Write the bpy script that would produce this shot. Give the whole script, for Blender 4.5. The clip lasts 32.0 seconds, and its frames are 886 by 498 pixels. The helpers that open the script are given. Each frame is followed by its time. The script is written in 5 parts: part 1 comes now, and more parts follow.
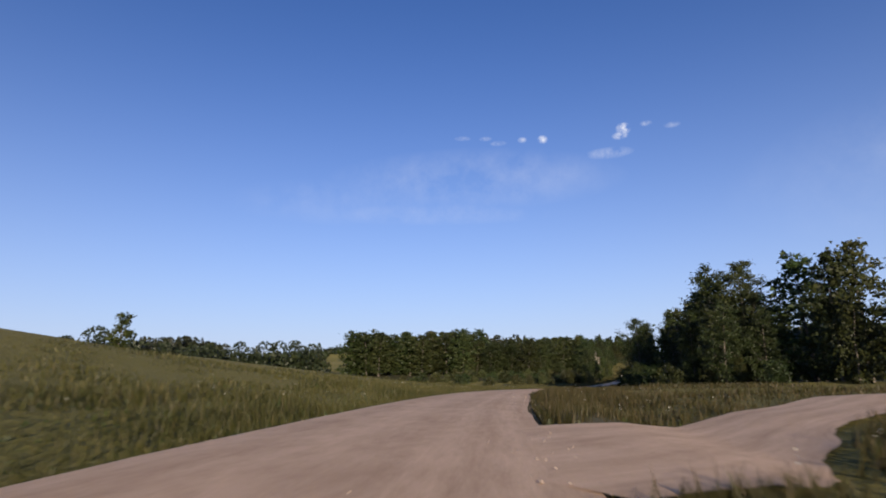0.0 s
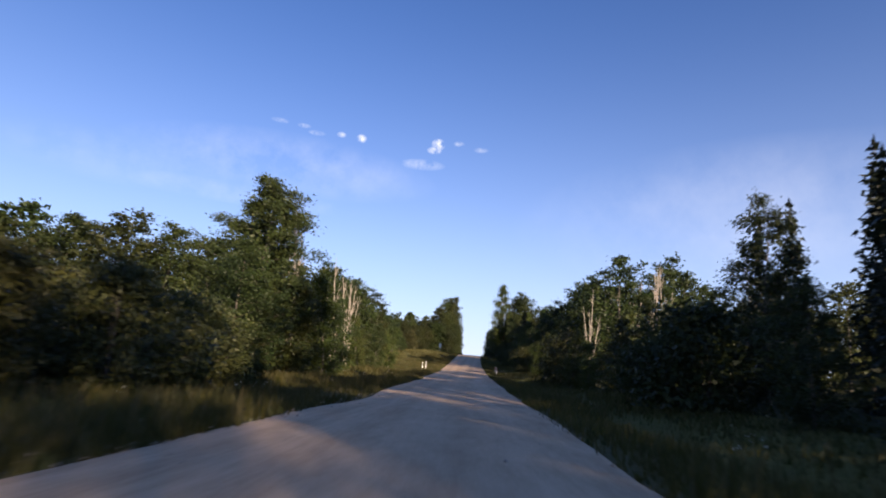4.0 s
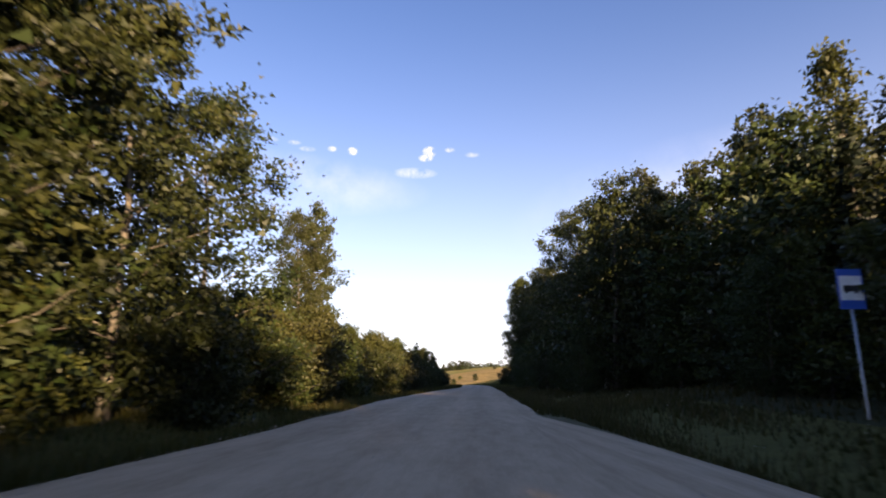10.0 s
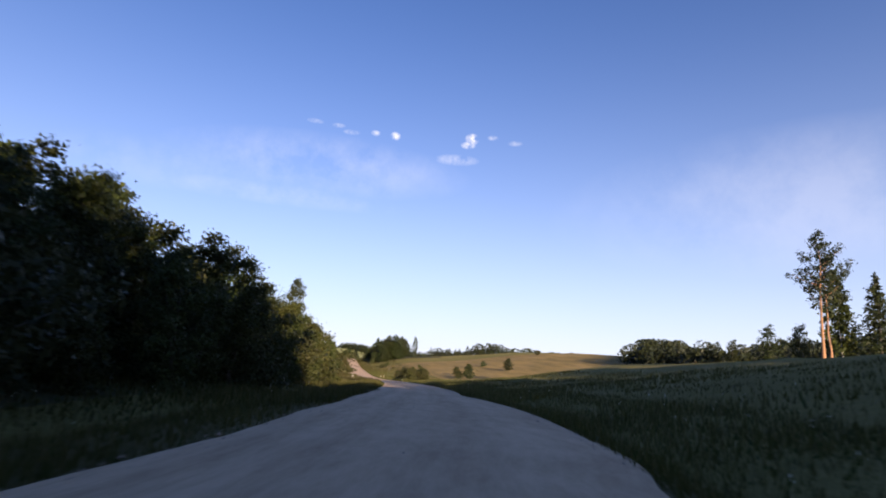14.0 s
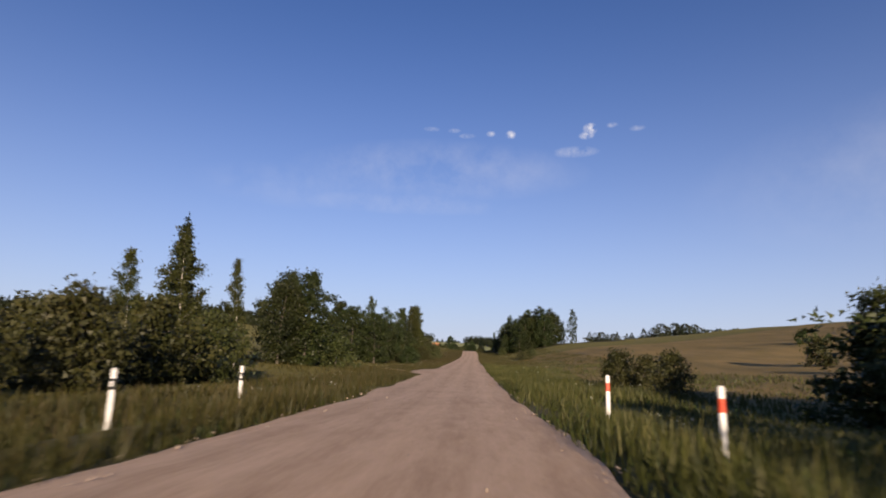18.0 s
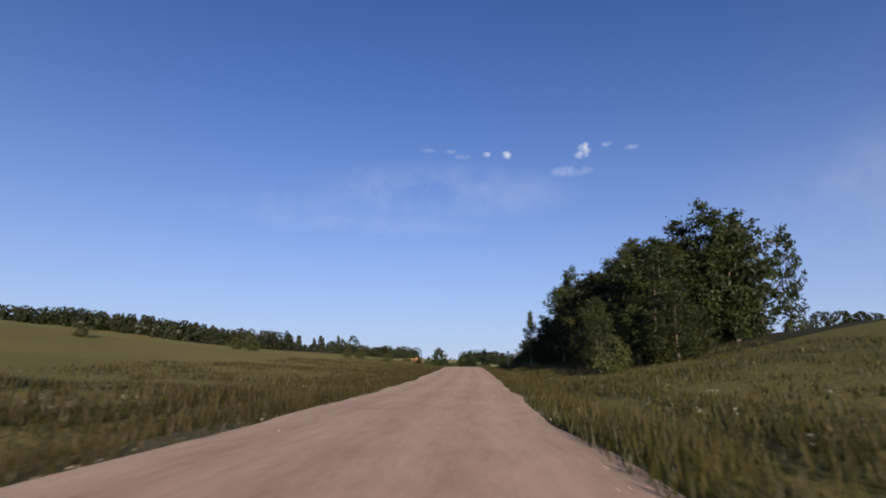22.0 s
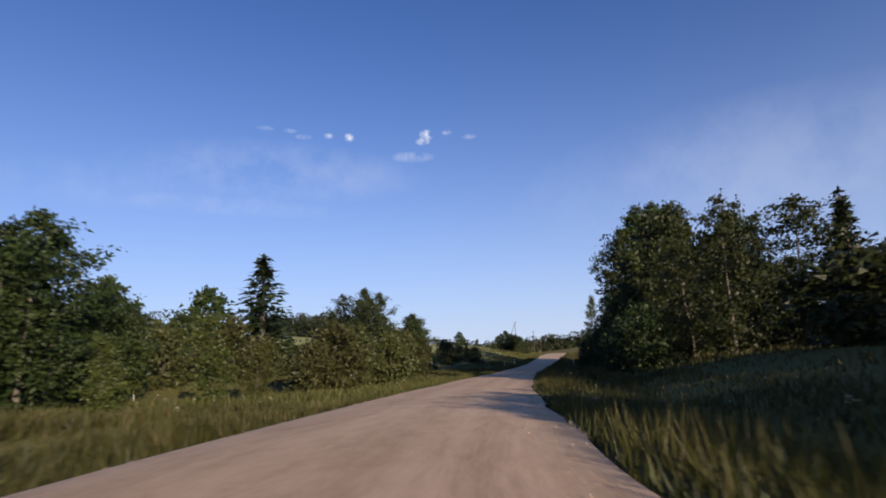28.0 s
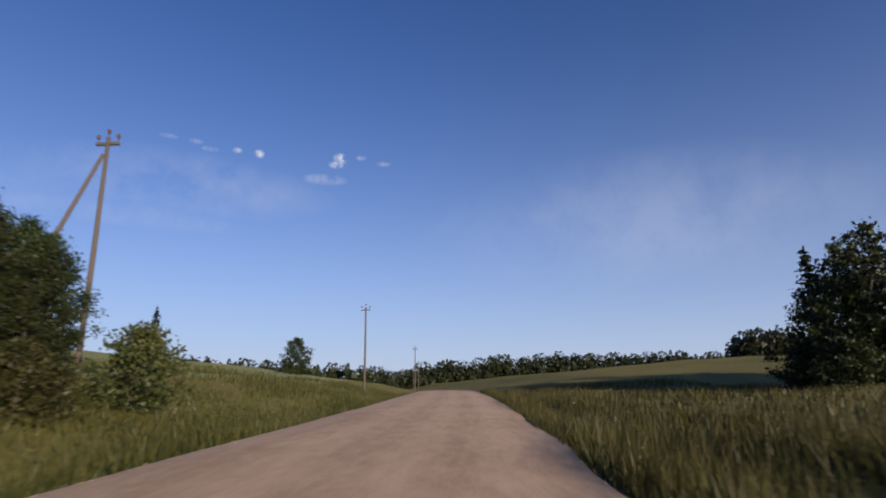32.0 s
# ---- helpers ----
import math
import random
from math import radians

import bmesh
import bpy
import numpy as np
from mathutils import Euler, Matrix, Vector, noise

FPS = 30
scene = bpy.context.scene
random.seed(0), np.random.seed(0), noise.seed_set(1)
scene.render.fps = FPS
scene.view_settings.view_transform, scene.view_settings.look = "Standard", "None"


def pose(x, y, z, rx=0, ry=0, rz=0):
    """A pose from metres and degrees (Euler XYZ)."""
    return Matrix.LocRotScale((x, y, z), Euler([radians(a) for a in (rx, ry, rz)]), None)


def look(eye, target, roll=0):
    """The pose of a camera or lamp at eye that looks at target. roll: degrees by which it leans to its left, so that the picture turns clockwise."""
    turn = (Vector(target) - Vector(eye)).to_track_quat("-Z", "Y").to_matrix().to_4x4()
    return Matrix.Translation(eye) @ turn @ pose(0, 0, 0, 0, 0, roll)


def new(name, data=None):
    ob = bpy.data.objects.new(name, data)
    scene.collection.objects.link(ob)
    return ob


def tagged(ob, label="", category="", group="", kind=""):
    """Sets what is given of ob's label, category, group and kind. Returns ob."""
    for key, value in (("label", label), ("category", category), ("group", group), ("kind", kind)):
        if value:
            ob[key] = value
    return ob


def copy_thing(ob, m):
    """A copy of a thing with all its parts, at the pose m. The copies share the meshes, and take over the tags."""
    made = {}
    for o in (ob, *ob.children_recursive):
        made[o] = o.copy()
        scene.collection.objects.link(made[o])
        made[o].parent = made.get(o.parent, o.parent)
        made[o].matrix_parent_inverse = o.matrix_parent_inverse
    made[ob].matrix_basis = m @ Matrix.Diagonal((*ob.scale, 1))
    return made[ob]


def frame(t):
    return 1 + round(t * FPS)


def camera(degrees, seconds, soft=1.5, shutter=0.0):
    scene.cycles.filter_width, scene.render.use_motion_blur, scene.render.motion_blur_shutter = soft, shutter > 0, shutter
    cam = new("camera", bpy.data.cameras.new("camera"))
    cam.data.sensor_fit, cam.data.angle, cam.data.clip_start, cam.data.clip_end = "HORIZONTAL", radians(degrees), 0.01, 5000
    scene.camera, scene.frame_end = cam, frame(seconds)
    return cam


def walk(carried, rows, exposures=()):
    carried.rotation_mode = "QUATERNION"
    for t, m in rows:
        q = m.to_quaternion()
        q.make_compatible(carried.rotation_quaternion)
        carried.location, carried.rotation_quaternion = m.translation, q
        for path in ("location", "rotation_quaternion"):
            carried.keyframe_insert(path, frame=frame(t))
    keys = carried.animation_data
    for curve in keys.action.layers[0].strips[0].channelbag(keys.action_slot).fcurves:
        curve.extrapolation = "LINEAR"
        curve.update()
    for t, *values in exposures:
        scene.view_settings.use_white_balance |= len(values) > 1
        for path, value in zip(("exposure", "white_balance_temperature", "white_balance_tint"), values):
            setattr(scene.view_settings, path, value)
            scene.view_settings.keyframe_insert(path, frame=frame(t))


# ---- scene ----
# one drive along a gravel road; metres, y roughly along the road
PATH = [  # seconds, eye, heading to the left, tilt up, lean
    (0, 0.00, 0.00, 0.00, 8.27, 11.64, -0.63),
    (0.5, -1.11, 19.39, -0.24, 4.27, 11.09, -0.57),
    (1, -0.91, 38.29, -0.70, 0.50, 10.27, -0.37),
    (1.5, 0.43, 56.55, -1.35, -2.83, 9.80, -0.26),
    (2, 2.88, 74.23, -2.07, -6.94, 9.83, -0.21),
    (2.5, 6.37, 91.57, -2.72, -9.68, 10.18, 0.42),
    (3, 10.54, 109.04, -3.30, -10.89, 10.36, 1.53),
    (3.5, 15.17, 126.92, -3.78, -11.87, 10.90, 2.78),
    (4, 20.08, 145.14, -4.03, -11.86, 11.94, 4.01),
    (4.5, 25.08, 163.54, -3.98, -12.14, 12.60, 3.96),
    (5, 30.15, 182.03, -3.78, -12.16, 12.86, 2.23),
    (5.5, 35.27, 200.60, -3.44, -12.26, 13.40, 0.79),
    (6, 40.47, 219.29, -2.87, -12.45, 14.31, 0.90),
    (6.5, 45.78, 238.09, -1.94, -12.72, 15.48, 1.78),
    (7, 51.17, 256.96, -0.83, -12.75, 15.15, 2.19),
    (7.5, 56.52, 275.74, 0.19, -12.71, 15.05, 2.04),
    (8, 61.84, 294.16, 1.12, -13.14, 14.66, 1.79),
    (8.5, 67.08, 312.03, 1.81, -13.14, 13.69, 1.48),
    (9, 72.17, 329.36, 2.14, -13.20, 12.48, 1.08),
    (9.5, 77.17, 346.38, 2.22, -13.11, 12.28, 0.34),
    (10, 82.00, 363.41, 2.33, -12.05, 12.61, -0.08),
    (10.5, 86.65, 380.68, 2.36, -11.71, 11.75, 0.32),
    (11, 91.57, 398.19, 2.22, -13.40, 11.55, 0.57),
    (11.5, 96.87, 415.85, 2.02, -13.64, 11.40, 0.46),
    (12, 102.16, 433.52, 1.76, -13.28, 11.20, 0.72),
    (12.5, 107.21, 451.03, 1.53, -12.38, 11.54, 1.55),
    (13, 111.85, 468.45, 1.38, -10.92, 11.77, 2.43),
    (13.5, 116.12, 485.97, 1.27, -9.99, 11.76, 3.13),
    (14, 120.01, 503.70, 1.09, -8.17, 11.24, 3.38),
    (14.5, 123.17, 521.61, 0.78, -5.09, 10.99, 2.71),
    (15, 125.27, 539.62, 0.38, -1.44, 10.66, 1.91),
    (15.5, 126.21, 557.68, -0.14, 2.26, 10.21, 1.43),
    (16, 126.40, 575.85, -0.73, 3.01, 10.29, 0.76),
    (16.5, 126.37, 594.14, -1.31, 3.61, 10.33, 0.19),
    (17, 126.18, 612.54, -1.88, 4.02, 10.30, 0.18),
    (17.5, 125.88, 631.02, -2.48, 4.29, 10.24, 0.67),
    (18, 125.50, 649.54, -3.01, 4.50, 10.70, 1.46),
    (18.5, 125.04, 668.08, -3.34, 4.76, 11.56, 1.80),
    (19, 124.53, 686.69, -3.43, 4.75, 12.17, 1.49),
    (19.5, 124.12, 705.47, -3.36, 4.06, 12.54, 1.25),
    (20, 123.76, 724.43, -3.23, 4.61, 12.40, 1.07),
    (20.5, 123.30, 743.50, -3.13, 4.55, 12.44, 0.67),
    (21, 122.89, 762.54, -2.99, 4.28, 12.59, 0.60),
    (21.5, 122.56, 781.38, -2.78, 4.11, 12.95, 0.84),
    (22, 122.24, 799.91, -2.53, 4.30, 12.78, 0.55),
    (22.5, 121.94, 818.11, -2.27, 3.95, 13.10, 0.19),
    (23, 121.60, 836.03, -1.84, 4.67, 13.94, 0.36),
    (23.5, 121.17, 853.75, -1.22, 4.52, 14.35, 0.61),
    (24, 120.72, 871.44, -0.53, 4.84, 14.29, 0.72),
    (24.5, 120.08, 889.27, 0.12, 5.74, 14.07, 0.57),
    (25, 119.46, 907.35, 0.61, 4.47, 13.20, 0.27),
    (25.5, 119.24, 925.70, 0.84, 3.18, 12.33, 0.14),
    (26, 119.44, 944.28, 0.79, 1.88, 11.49, 0.14),
    (26.5, 120.07, 963.07, 0.46, 0.56, 10.68, -0.16),
    (27, 121.56, 982.03, 0.02, -3.57, 10.90, -0.87),
    (27.5, 124.48, 1000.95, -0.34, -8.02, 11.19, -1.64),
    (28, 128.75, 1019.49, -0.68, -11.92, 10.92, -2.28),
    (28.5, 134.22, 1037.34, -0.99, -16.15, 11.41, -1.92),
    (29, 140.61, 1054.58, -1.22, -18.35, 11.43, -0.16),
    (29.5, 147.55, 1071.46, -1.40, -20.13, 11.64, 1.52),
    (30, 154.97, 1088.07, -1.41, -21.82, 12.62, 1.97),
    (30.5, 162.60, 1104.58, -1.15, -21.31, 13.28, 1.94),
    (31, 170.22, 1121.04, -0.75, -22.03, 13.48, 1.83),
    (31.5, 177.98, 1137.40, -0.28, -22.36, 13.76, 0.87),
    (32, 185.73, 1153.90, 0.22, -21.47, 13.55, -0.62),
]


def ahead(x, y, z, yaw, tilt, lean):
    """The pose of a camera at x, y, z, from its heading, tilt and lean in degrees."""
    a, b = radians(yaw), radians(tilt)
    return look((x, y, z), (x - 9 * math.sin(a) * math.cos(b), y + 9 * math.cos(a) * math.cos(b), z + 9 * math.sin(b)), lean)


cam = camera(76.0, 32.0, soft=1.9, shutter=0.1)
walk(cam, [(t, ahead(*row)) for t, *row in PATH], [
    (0, 0.70, 6050, 10.0), (1, 0.65, 6050, 10.0), (2, 0.85, 6225, 10.0), (3, 0.90, 6400, 10.0), (4, 1.25, 6500, 10.0), (4.5, 1.40, 6580, 10.7), (6.5, 1.65, 6900, 13.3), (8, 1.65, 7150, 14.0), (9, 1.75, 6950, 14.0), (10, 1.90, 8400, 14.0), (11, 2.15, 8000, 14.0), (12, 2.25, 7400, 14.0), (13, 1.95, 7200, 14.0), (14, 1.30, 6900, 13.0), (15, 0.95, 6750, 12.0), (15.5, 0.85, 6733, 12.2), (17.5, 0.67, 6667, 12.8), (20, 0.57, 6100, 10.0), (27, 0.60, 6050, 10.0), (28, 0.75, 6150, 10.0), (29, 1.15, 6550, 10.0), (30, 1.25, 6500, 10.0), (31, 0.68, 6150, 10.0), (32, 0.50, 6100, 10.0),
])

# ---- world, sun and exposure ----
SUN_EL, SUN_AZ = 11.5, 14.6
sun_way = Vector((math.sin(radians(SUN_AZ)) * math.cos(radians(SUN_EL)), -math.cos(radians(SUN_AZ)) * math.cos(radians(SUN_EL)), math.sin(radians(SUN_EL))))
sun = new("sun", bpy.data.lights.new("sun", "SUN"))
sun.data.energy, sun.data.angle, sun.data.color = 5.0, radians(0.55), (1.0, 0.79, 0.57)
sun.matrix_basis = look(sun_way * 100, (0, 0, 0))


def node(nt, kind, **values):
    n = nt.nodes.new(kind)
    for key, value in values.items():
        n.inputs[key.replace("_", " ")].default_value = value
    return n


def mix_colour(nt, fac, a, b, blend="MIX"):
    n = nt.nodes.new("ShaderNodeMix")
    n.data_type, n.blend_type = "RGBA", blend
    for slot, value in ((0, fac), (6, a), (7, b)):
        if isinstance(value, bpy.types.NodeSocket):
            nt.links.new(value, n.inputs[slot])
        else:
            n.inputs[slot].default_value = value if slot == 0 else (*value, 1)[:4]
    return n.outputs[2]


def maths(nt, op, a, b=0.0, c=0.0, clamp=False):
    n = nt.nodes.new("ShaderNodeMath")
    n.operation, n.use_clamp = op, clamp
    for slot, value in enumerate((a, b, c)):
        if isinstance(value, bpy.types.NodeSocket):
            nt.links.new(value, n.inputs[slot])
        else:
            n.inputs[slot].default_value = value
    return n.outputs[0]


def ramp(nt, fac, stops):
    n = nt.nodes.new("ShaderNodeValToRGB")
    while len(n.color_ramp.elements) < len(stops):
        n.color_ramp.elements.new(0.5)
    for e, (at, col) in zip(n.color_ramp.elements, stops):
        e.position, e.color = at, (*col, 1) if len(col) == 3 else col
    nt.links.new(fac, n.inputs[0])
    return n.outputs[0]


def noise_tex(nt, vec, scale, detail=4.0, rough=0.55, out=0):
    n = node(nt, "ShaderNodeTexNoise", Scale=scale, Detail=detail, Roughness=rough)
    if vec is not None:
        nt.links.new(vec, n.inputs["Vector"])
    return n.outputs[out]


world = bpy.data.worlds.new("sky")
scene.world = world
world.use_nodes = True
wt = world.node_tree
wt.nodes.clear()
sky = wt.nodes.new("ShaderNodeTexSky")
sky.sky_type, sky.sun_disc = "NISHITA", False
sky.sun_elevation, sky.sun_rotation = radians(SUN_EL), radians(180 - SUN_AZ)
sky.altitude, sky.air_density, sky.dust_density, sky.ozone_density = 100, 1.0, 0.3, 5.0
geo = wt.nodes.new("ShaderNodeTexCoord")
direction = geo.outputs["Generated"]


def cloud_at(az, el, wide, high, grain, lean=0.0):
    """How much a small cloud covers the sky in a direction: az to the left of +y, el above the horizon, sizes in degrees."""
    c = Vector((-math.sin(radians(az)) * math.cos(radians(el)), math.cos(radians(az)) * math.cos(radians(el)), math.sin(radians(el))))
    right = Vector((math.cos(radians(az)), math.sin(radians(az)), 0))
    above = right.cross(c).normalized()
    right, above = right * math.cos(radians(lean)) + above * math.sin(radians(lean)), above * math.cos(radians(lean)) - right * math.sin(radians(lean))
    parts = []
    for axis, size in ((right, wide), (above, high)):
        dot = wt.nodes.new("ShaderNodeVectorMath")
        dot.operation = "DOT_PRODUCT"
        wt.links.new(direction, dot.inputs[0])
        dot.inputs[1].default_value = axis
        off = maths(wt, "DIVIDE", maths(wt, "SUBTRACT", dot.outputs["Value"], c.dot(axis)), radians(size))
        parts.append(maths(wt, "MULTIPLY", off, off))
    ahead = wt.nodes.new("ShaderNodeVectorMath")
    ahead.operation = "DOT_PRODUCT"
    wt.links.new(direction, ahead.inputs[0])
    ahead.inputs[1].default_value = c
    far = maths(wt, "ADD", parts[0], parts[1])
    body = maths(wt, "SUBTRACT", 1.0, far, clamp=True)
    body = maths(wt, "MULTIPLY", body, maths(wt, "GREATER_THAN", ahead.outputs["Value"], 0.5))
    wisps = noise_tex(wt, direction, grain, 6.0, 0.65)
    cut = maths(wt, "MULTIPLY_ADD", wisps, 3.4, -1.25, clamp=True)
    return maths(wt, "MULTIPLY", body, cut, clamp=True)


CLOUDS = (  # azimuth to the left, elevation, width, height, grain, amount
    (-10.6, 22.3, 0.75, 0.6, 60, 1.5), (-10.2, 21.7, 0.8, 0.4, 70, 1.2), (-2.4, 22.1, 0.55, 0.45, 55, 1.4), (-0.3, 22.2, 0.5, 0.3, 70, 0.7),
    (2.2, 22.0, 0.9, 0.28, 60, 0.4), (3.6, 22.5, 0.7, 0.25, 60, 0.45), (6.0, 22.6, 0.9, 0.25, 50, 0.4), (-12.8, 22.5, 0.6, 0.28, 70, 0.5), (-15.2, 22.0, 0.8, 0.3, 60, 0.35),
    (-9.0, 20.2, 2.4, 0.6, 45, 0.45), (5.0, 18.6, 15.0, 3.2, 9, 0.24), (9.0, 15.2, 13.0, 1.2, 12, 0.18), (-42.0, 15.5, 22.0, 7.0, 5, 0.2), (18.0, 16.2, 12, 2.4, 9, 0.14),
)
cover = None
for az, el, wide, high, grain, amount in CLOUDS:
    one = maths(wt, "MULTIPLY", cloud_at(az, el, wide, high, grain), amount, clamp=True)
    cover = one if cover is None else maths(wt, "MAXIMUM", cover, one)
tint = mix_colour(wt, 1.0, sky.outputs[0], (0.92, 0.9, 1.14), "MULTIPLY")
height = wt.nodes.new("ShaderNodeSeparateXYZ")
wt.links.new(direction, height.inputs[0])
low_air = maths(wt, "POWER", maths(wt, "SUBTRACT", 1.0, maths(wt, "ABSOLUTE", height.outputs[2]), clamp=True), 4.2)
air = mix_colour(wt, maths(wt, "MULTIPLY", low_air, 0.9), tint, (5.0, 5.5, 6.9))
lit = mix_colour(wt, cover, air, (6.2, 6.2, 6.9))
back = node(wt, "ShaderNodeBackground", Strength=0.077)
wt.links.new(lit, back.inputs[0])
out = wt.nodes.new("ShaderNodeOutputWorld")
wt.links.new(back.outputs[0], out.inputs[0])


# ---- materials ----
def material(name):
    m = bpy.data.materials.new(name)
    m.use_nodes = True
    nt = m.node_tree
    return m, nt, nt.nodes["Principled BSDF"]


def position(nt):
    return nt.nodes.new("ShaderNodeNewGeometry").outputs["Position"]


def bump(nt, bsdf, height, strength, distance):
    b = node(nt, "ShaderNodeBump", Strength=strength, Distance=distance)
    nt.links.new(height, b.inputs["Height"])
    nt.links.new(b.outputs[0], bsdf.inputs["Normal"])


def leaf_material(name, dark, mid, light, glow=0.14):
    m, nt, bsdf = material(name)
    island = nt.nodes.new("ShaderNodeNewGeometry").outputs["Random Per Island"]
    col = ramp(nt, island, ((0.0, dark), (0.55, mid), (1.0, light)))
    who = nt.nodes.new("ShaderNodeObjectInfo").outputs["Random"]
    hsv = nt.nodes.new("ShaderNodeHueSaturation")
    nt.links.new(maths(nt, "MULTIPLY_ADD", who, 0.05, 0.475), hsv.inputs["Hue"])
    nt.links.new(maths(nt, "MULTIPLY_ADD", who, 0.5, 0.75), hsv.inputs["Value"])
    patch = noise_tex(nt, position(nt), 0.35, 3.0)
    nt.links.new(mix_colour(nt, maths(nt, "MULTIPLY_ADD", patch, 1.6, -0.5, clamp=True), dark, col), hsv.inputs["Color"])
    nt.links.new(hsv.outputs[0], bsdf.inputs["Base Color"])
    bsdf.inputs["Roughness"].default_value = 0.5
    bsdf.inputs["Specular IOR Level"].default_value = 0.2
    if glow:
        thin = nt.nodes.new("ShaderNodeBsdfTranslucent")
        nt.links.new(mix_colour(nt, 0.5, hsv.outputs[0], tuple(v * 1.6 for v in light)), thin.inputs[0])
        both = node(nt, "ShaderNodeMixShader", Fac=glow)
        nt.links.new(bsdf.outputs[0], both.inputs[1])
        nt.links.new(thin.outputs[0], both.inputs[2])
        nt.links.new(both.outputs[0], nt.nodes["Material Output"].inputs[0])
    return m


def bark_material(name, pale, dark, scale, amount):
    m, nt, bsdf = material(name)
    pos = nt.nodes.new("ShaderNodeTexCoord").outputs["Object"]
    stretch = node(nt, "ShaderNodeMapping", Scale=(1, 1, scale))
    nt.links.new(pos, stretch.inputs[0])
    n = noise_tex(nt, stretch.outputs[0], 3.0, 5.0, 0.6)
    nt.links.new(ramp(nt, n, ((amount - 0.08, dark), (amount + 0.08, pale))), bsdf.inputs["Base Color"])
    bsdf.inputs["Roughness"].default_value = 0.85
    bump(nt, bsdf, n, 0.6, 0.03)
    return m


LEAF = {
    "alder": leaf_material("alder_leaf", (0.015, 0.023, 0.007), (0.037, 0.050, 0.012), (0.071, 0.079, 0.021)),
    "maple": leaf_material("maple_leaf", (0.019, 0.028, 0.008), (0.043, 0.055, 0.014), (0.079, 0.086, 0.023)),
    "aspen": leaf_material("aspen_leaf", (0.023, 0.031, 0.009), (0.052, 0.059, 0.016), (0.095, 0.093, 0.031)),
    "birch": leaf_material("birch_leaf", (0.027, 0.035, 0.008), (0.060, 0.071, 0.015), (0.111, 0.108, 0.024)),
    "spruce": leaf_material("spruce_needles", (0.008, 0.013, 0.006), (0.019, 0.027, 0.011), (0.037, 0.044, 0.015), 0.08),
    "willow": leaf_material("willow_leaf", (0.030, 0.036, 0.011), (0.071, 0.073, 0.022), (0.124, 0.114, 0.040)),
    "pine": leaf_material("pine_needles", (0.014, 0.019, 0.009), (0.028, 0.035, 0.015), (0.050, 0.054, 0.023), 0.08),
    "far": leaf_material("far_leaf", (0.015, 0.021, 0.009), (0.030, 0.036, 0.015), (0.048, 0.054, 0.021), 0.0),
}
GRASS_LEAF = leaf_material("grass_blade", (0.034, 0.036, 0.008), (0.072, 0.067, 0.015), (0.123, 0.106, 0.029), 0.25)
STRAW = leaf_material("straw_blade", (0.069, 0.058, 0.020), (0.117, 0.096, 0.038), (0.172, 0.141, 0.063), 0.25)
WEED = leaf_material("weed_leaf", (0.024, 0.038, 0.010), (0.051, 0.069, 0.017), (0.096, 0.103, 0.027), 0.2)
BLOSSOM = leaf_material("white_blossom", (0.5, 0.5, 0.42), (0.62, 0.62, 0.52), (0.75, 0.74, 0.66), 0.2)
BARK = bark_material("grey_bark", (0.105, 0.09, 0.07), (0.04, 0.033, 0.027), 0.25, 0.45)
BIRCH_BARK = bark_material("birch_bark", (0.48, 0.45, 0.40), (0.07, 0.06, 0.05), 2.5, 0.44)
PINE_BARK = bark_material("pine_bark", (0.30, 0.16, 0.085), (0.11, 0.07, 0.05), 0.4, 0.42)
DEAD_BARK = bark_material("dead_wood", (0.273, 0.234, 0.195), (0.117, 0.091, 0.072), 0.25, 0.35)


def ground_material(name, stops, fine=6.0, broad=0.02, height=0.06, rows=None, sheen=0.22):
    m, nt, bsdf = material(name)
    pos = position(nt)
    big = noise_tex(nt, pos, broad, 5.0, 0.6)
    small = noise_tex(nt, pos, fine, 5.0, 0.65)
    value = maths(nt, "MULTIPLY_ADD", big, 1.1, maths(nt, "MULTIPLY_ADD", small, 0.7, -0.40))
    col = ramp(nt, value, stops)
    if rows:
        turn = node(nt, "ShaderNodeMapping", Rotation=(0, 0, radians(rows[0])), Scale=(rows[1], 0.02, 1))
        nt.links.new(pos, turn.inputs[0])
        line = noise_tex(nt, turn.outputs[0], 1.0, 3.0, 0.6)
        col = mix_colour(nt, maths(nt, "MULTIPLY_ADD", line, 2.5, -0.9, clamp=True), col, rows[2])
    nt.links.new(col, bsdf.inputs["Base Color"])
    bsdf.inputs["Roughness"].default_value = 0.95
    bsdf.inputs["Specular IOR Level"].default_value = 0.15
    bsdf.inputs["Sheen Weight"].default_value = sheen  # upright blades catch low light
    bsdf.inputs["Sheen Roughness"].default_value = 0.6
    bsdf.inputs["Sheen Tint"].default_value = (*stops[2][1], 1)
    bump(nt, bsdf, small, 1.0, height)
    return m


MEADOW = ground_material("meadow", ((0.2, (0.060, 0.062, 0.016)), (0.5, (0.104, 0.098, 0.026)), (0.8, (0.156, 0.134, 0.042))), 2.5, 0.02, 0.15)
HAY = ground_material("hay_field", ((0.2, (0.160, 0.116, 0.045)), (0.5, (0.255, 0.180, 0.064)), (0.85, (0.320, 0.228, 0.092))), 3.0, 0.012, 0.15, (-70, 0.25, (0.112, 0.092, 0.032)), sheen=0.06)
CROP = ground_material("pale_crop", ((0.2, (0.124, 0.144, 0.056)), (0.5, (0.164, 0.180, 0.076)), (0.85, (0.200, 0.208, 0.100))), 3.0, 0.015, 0.15)
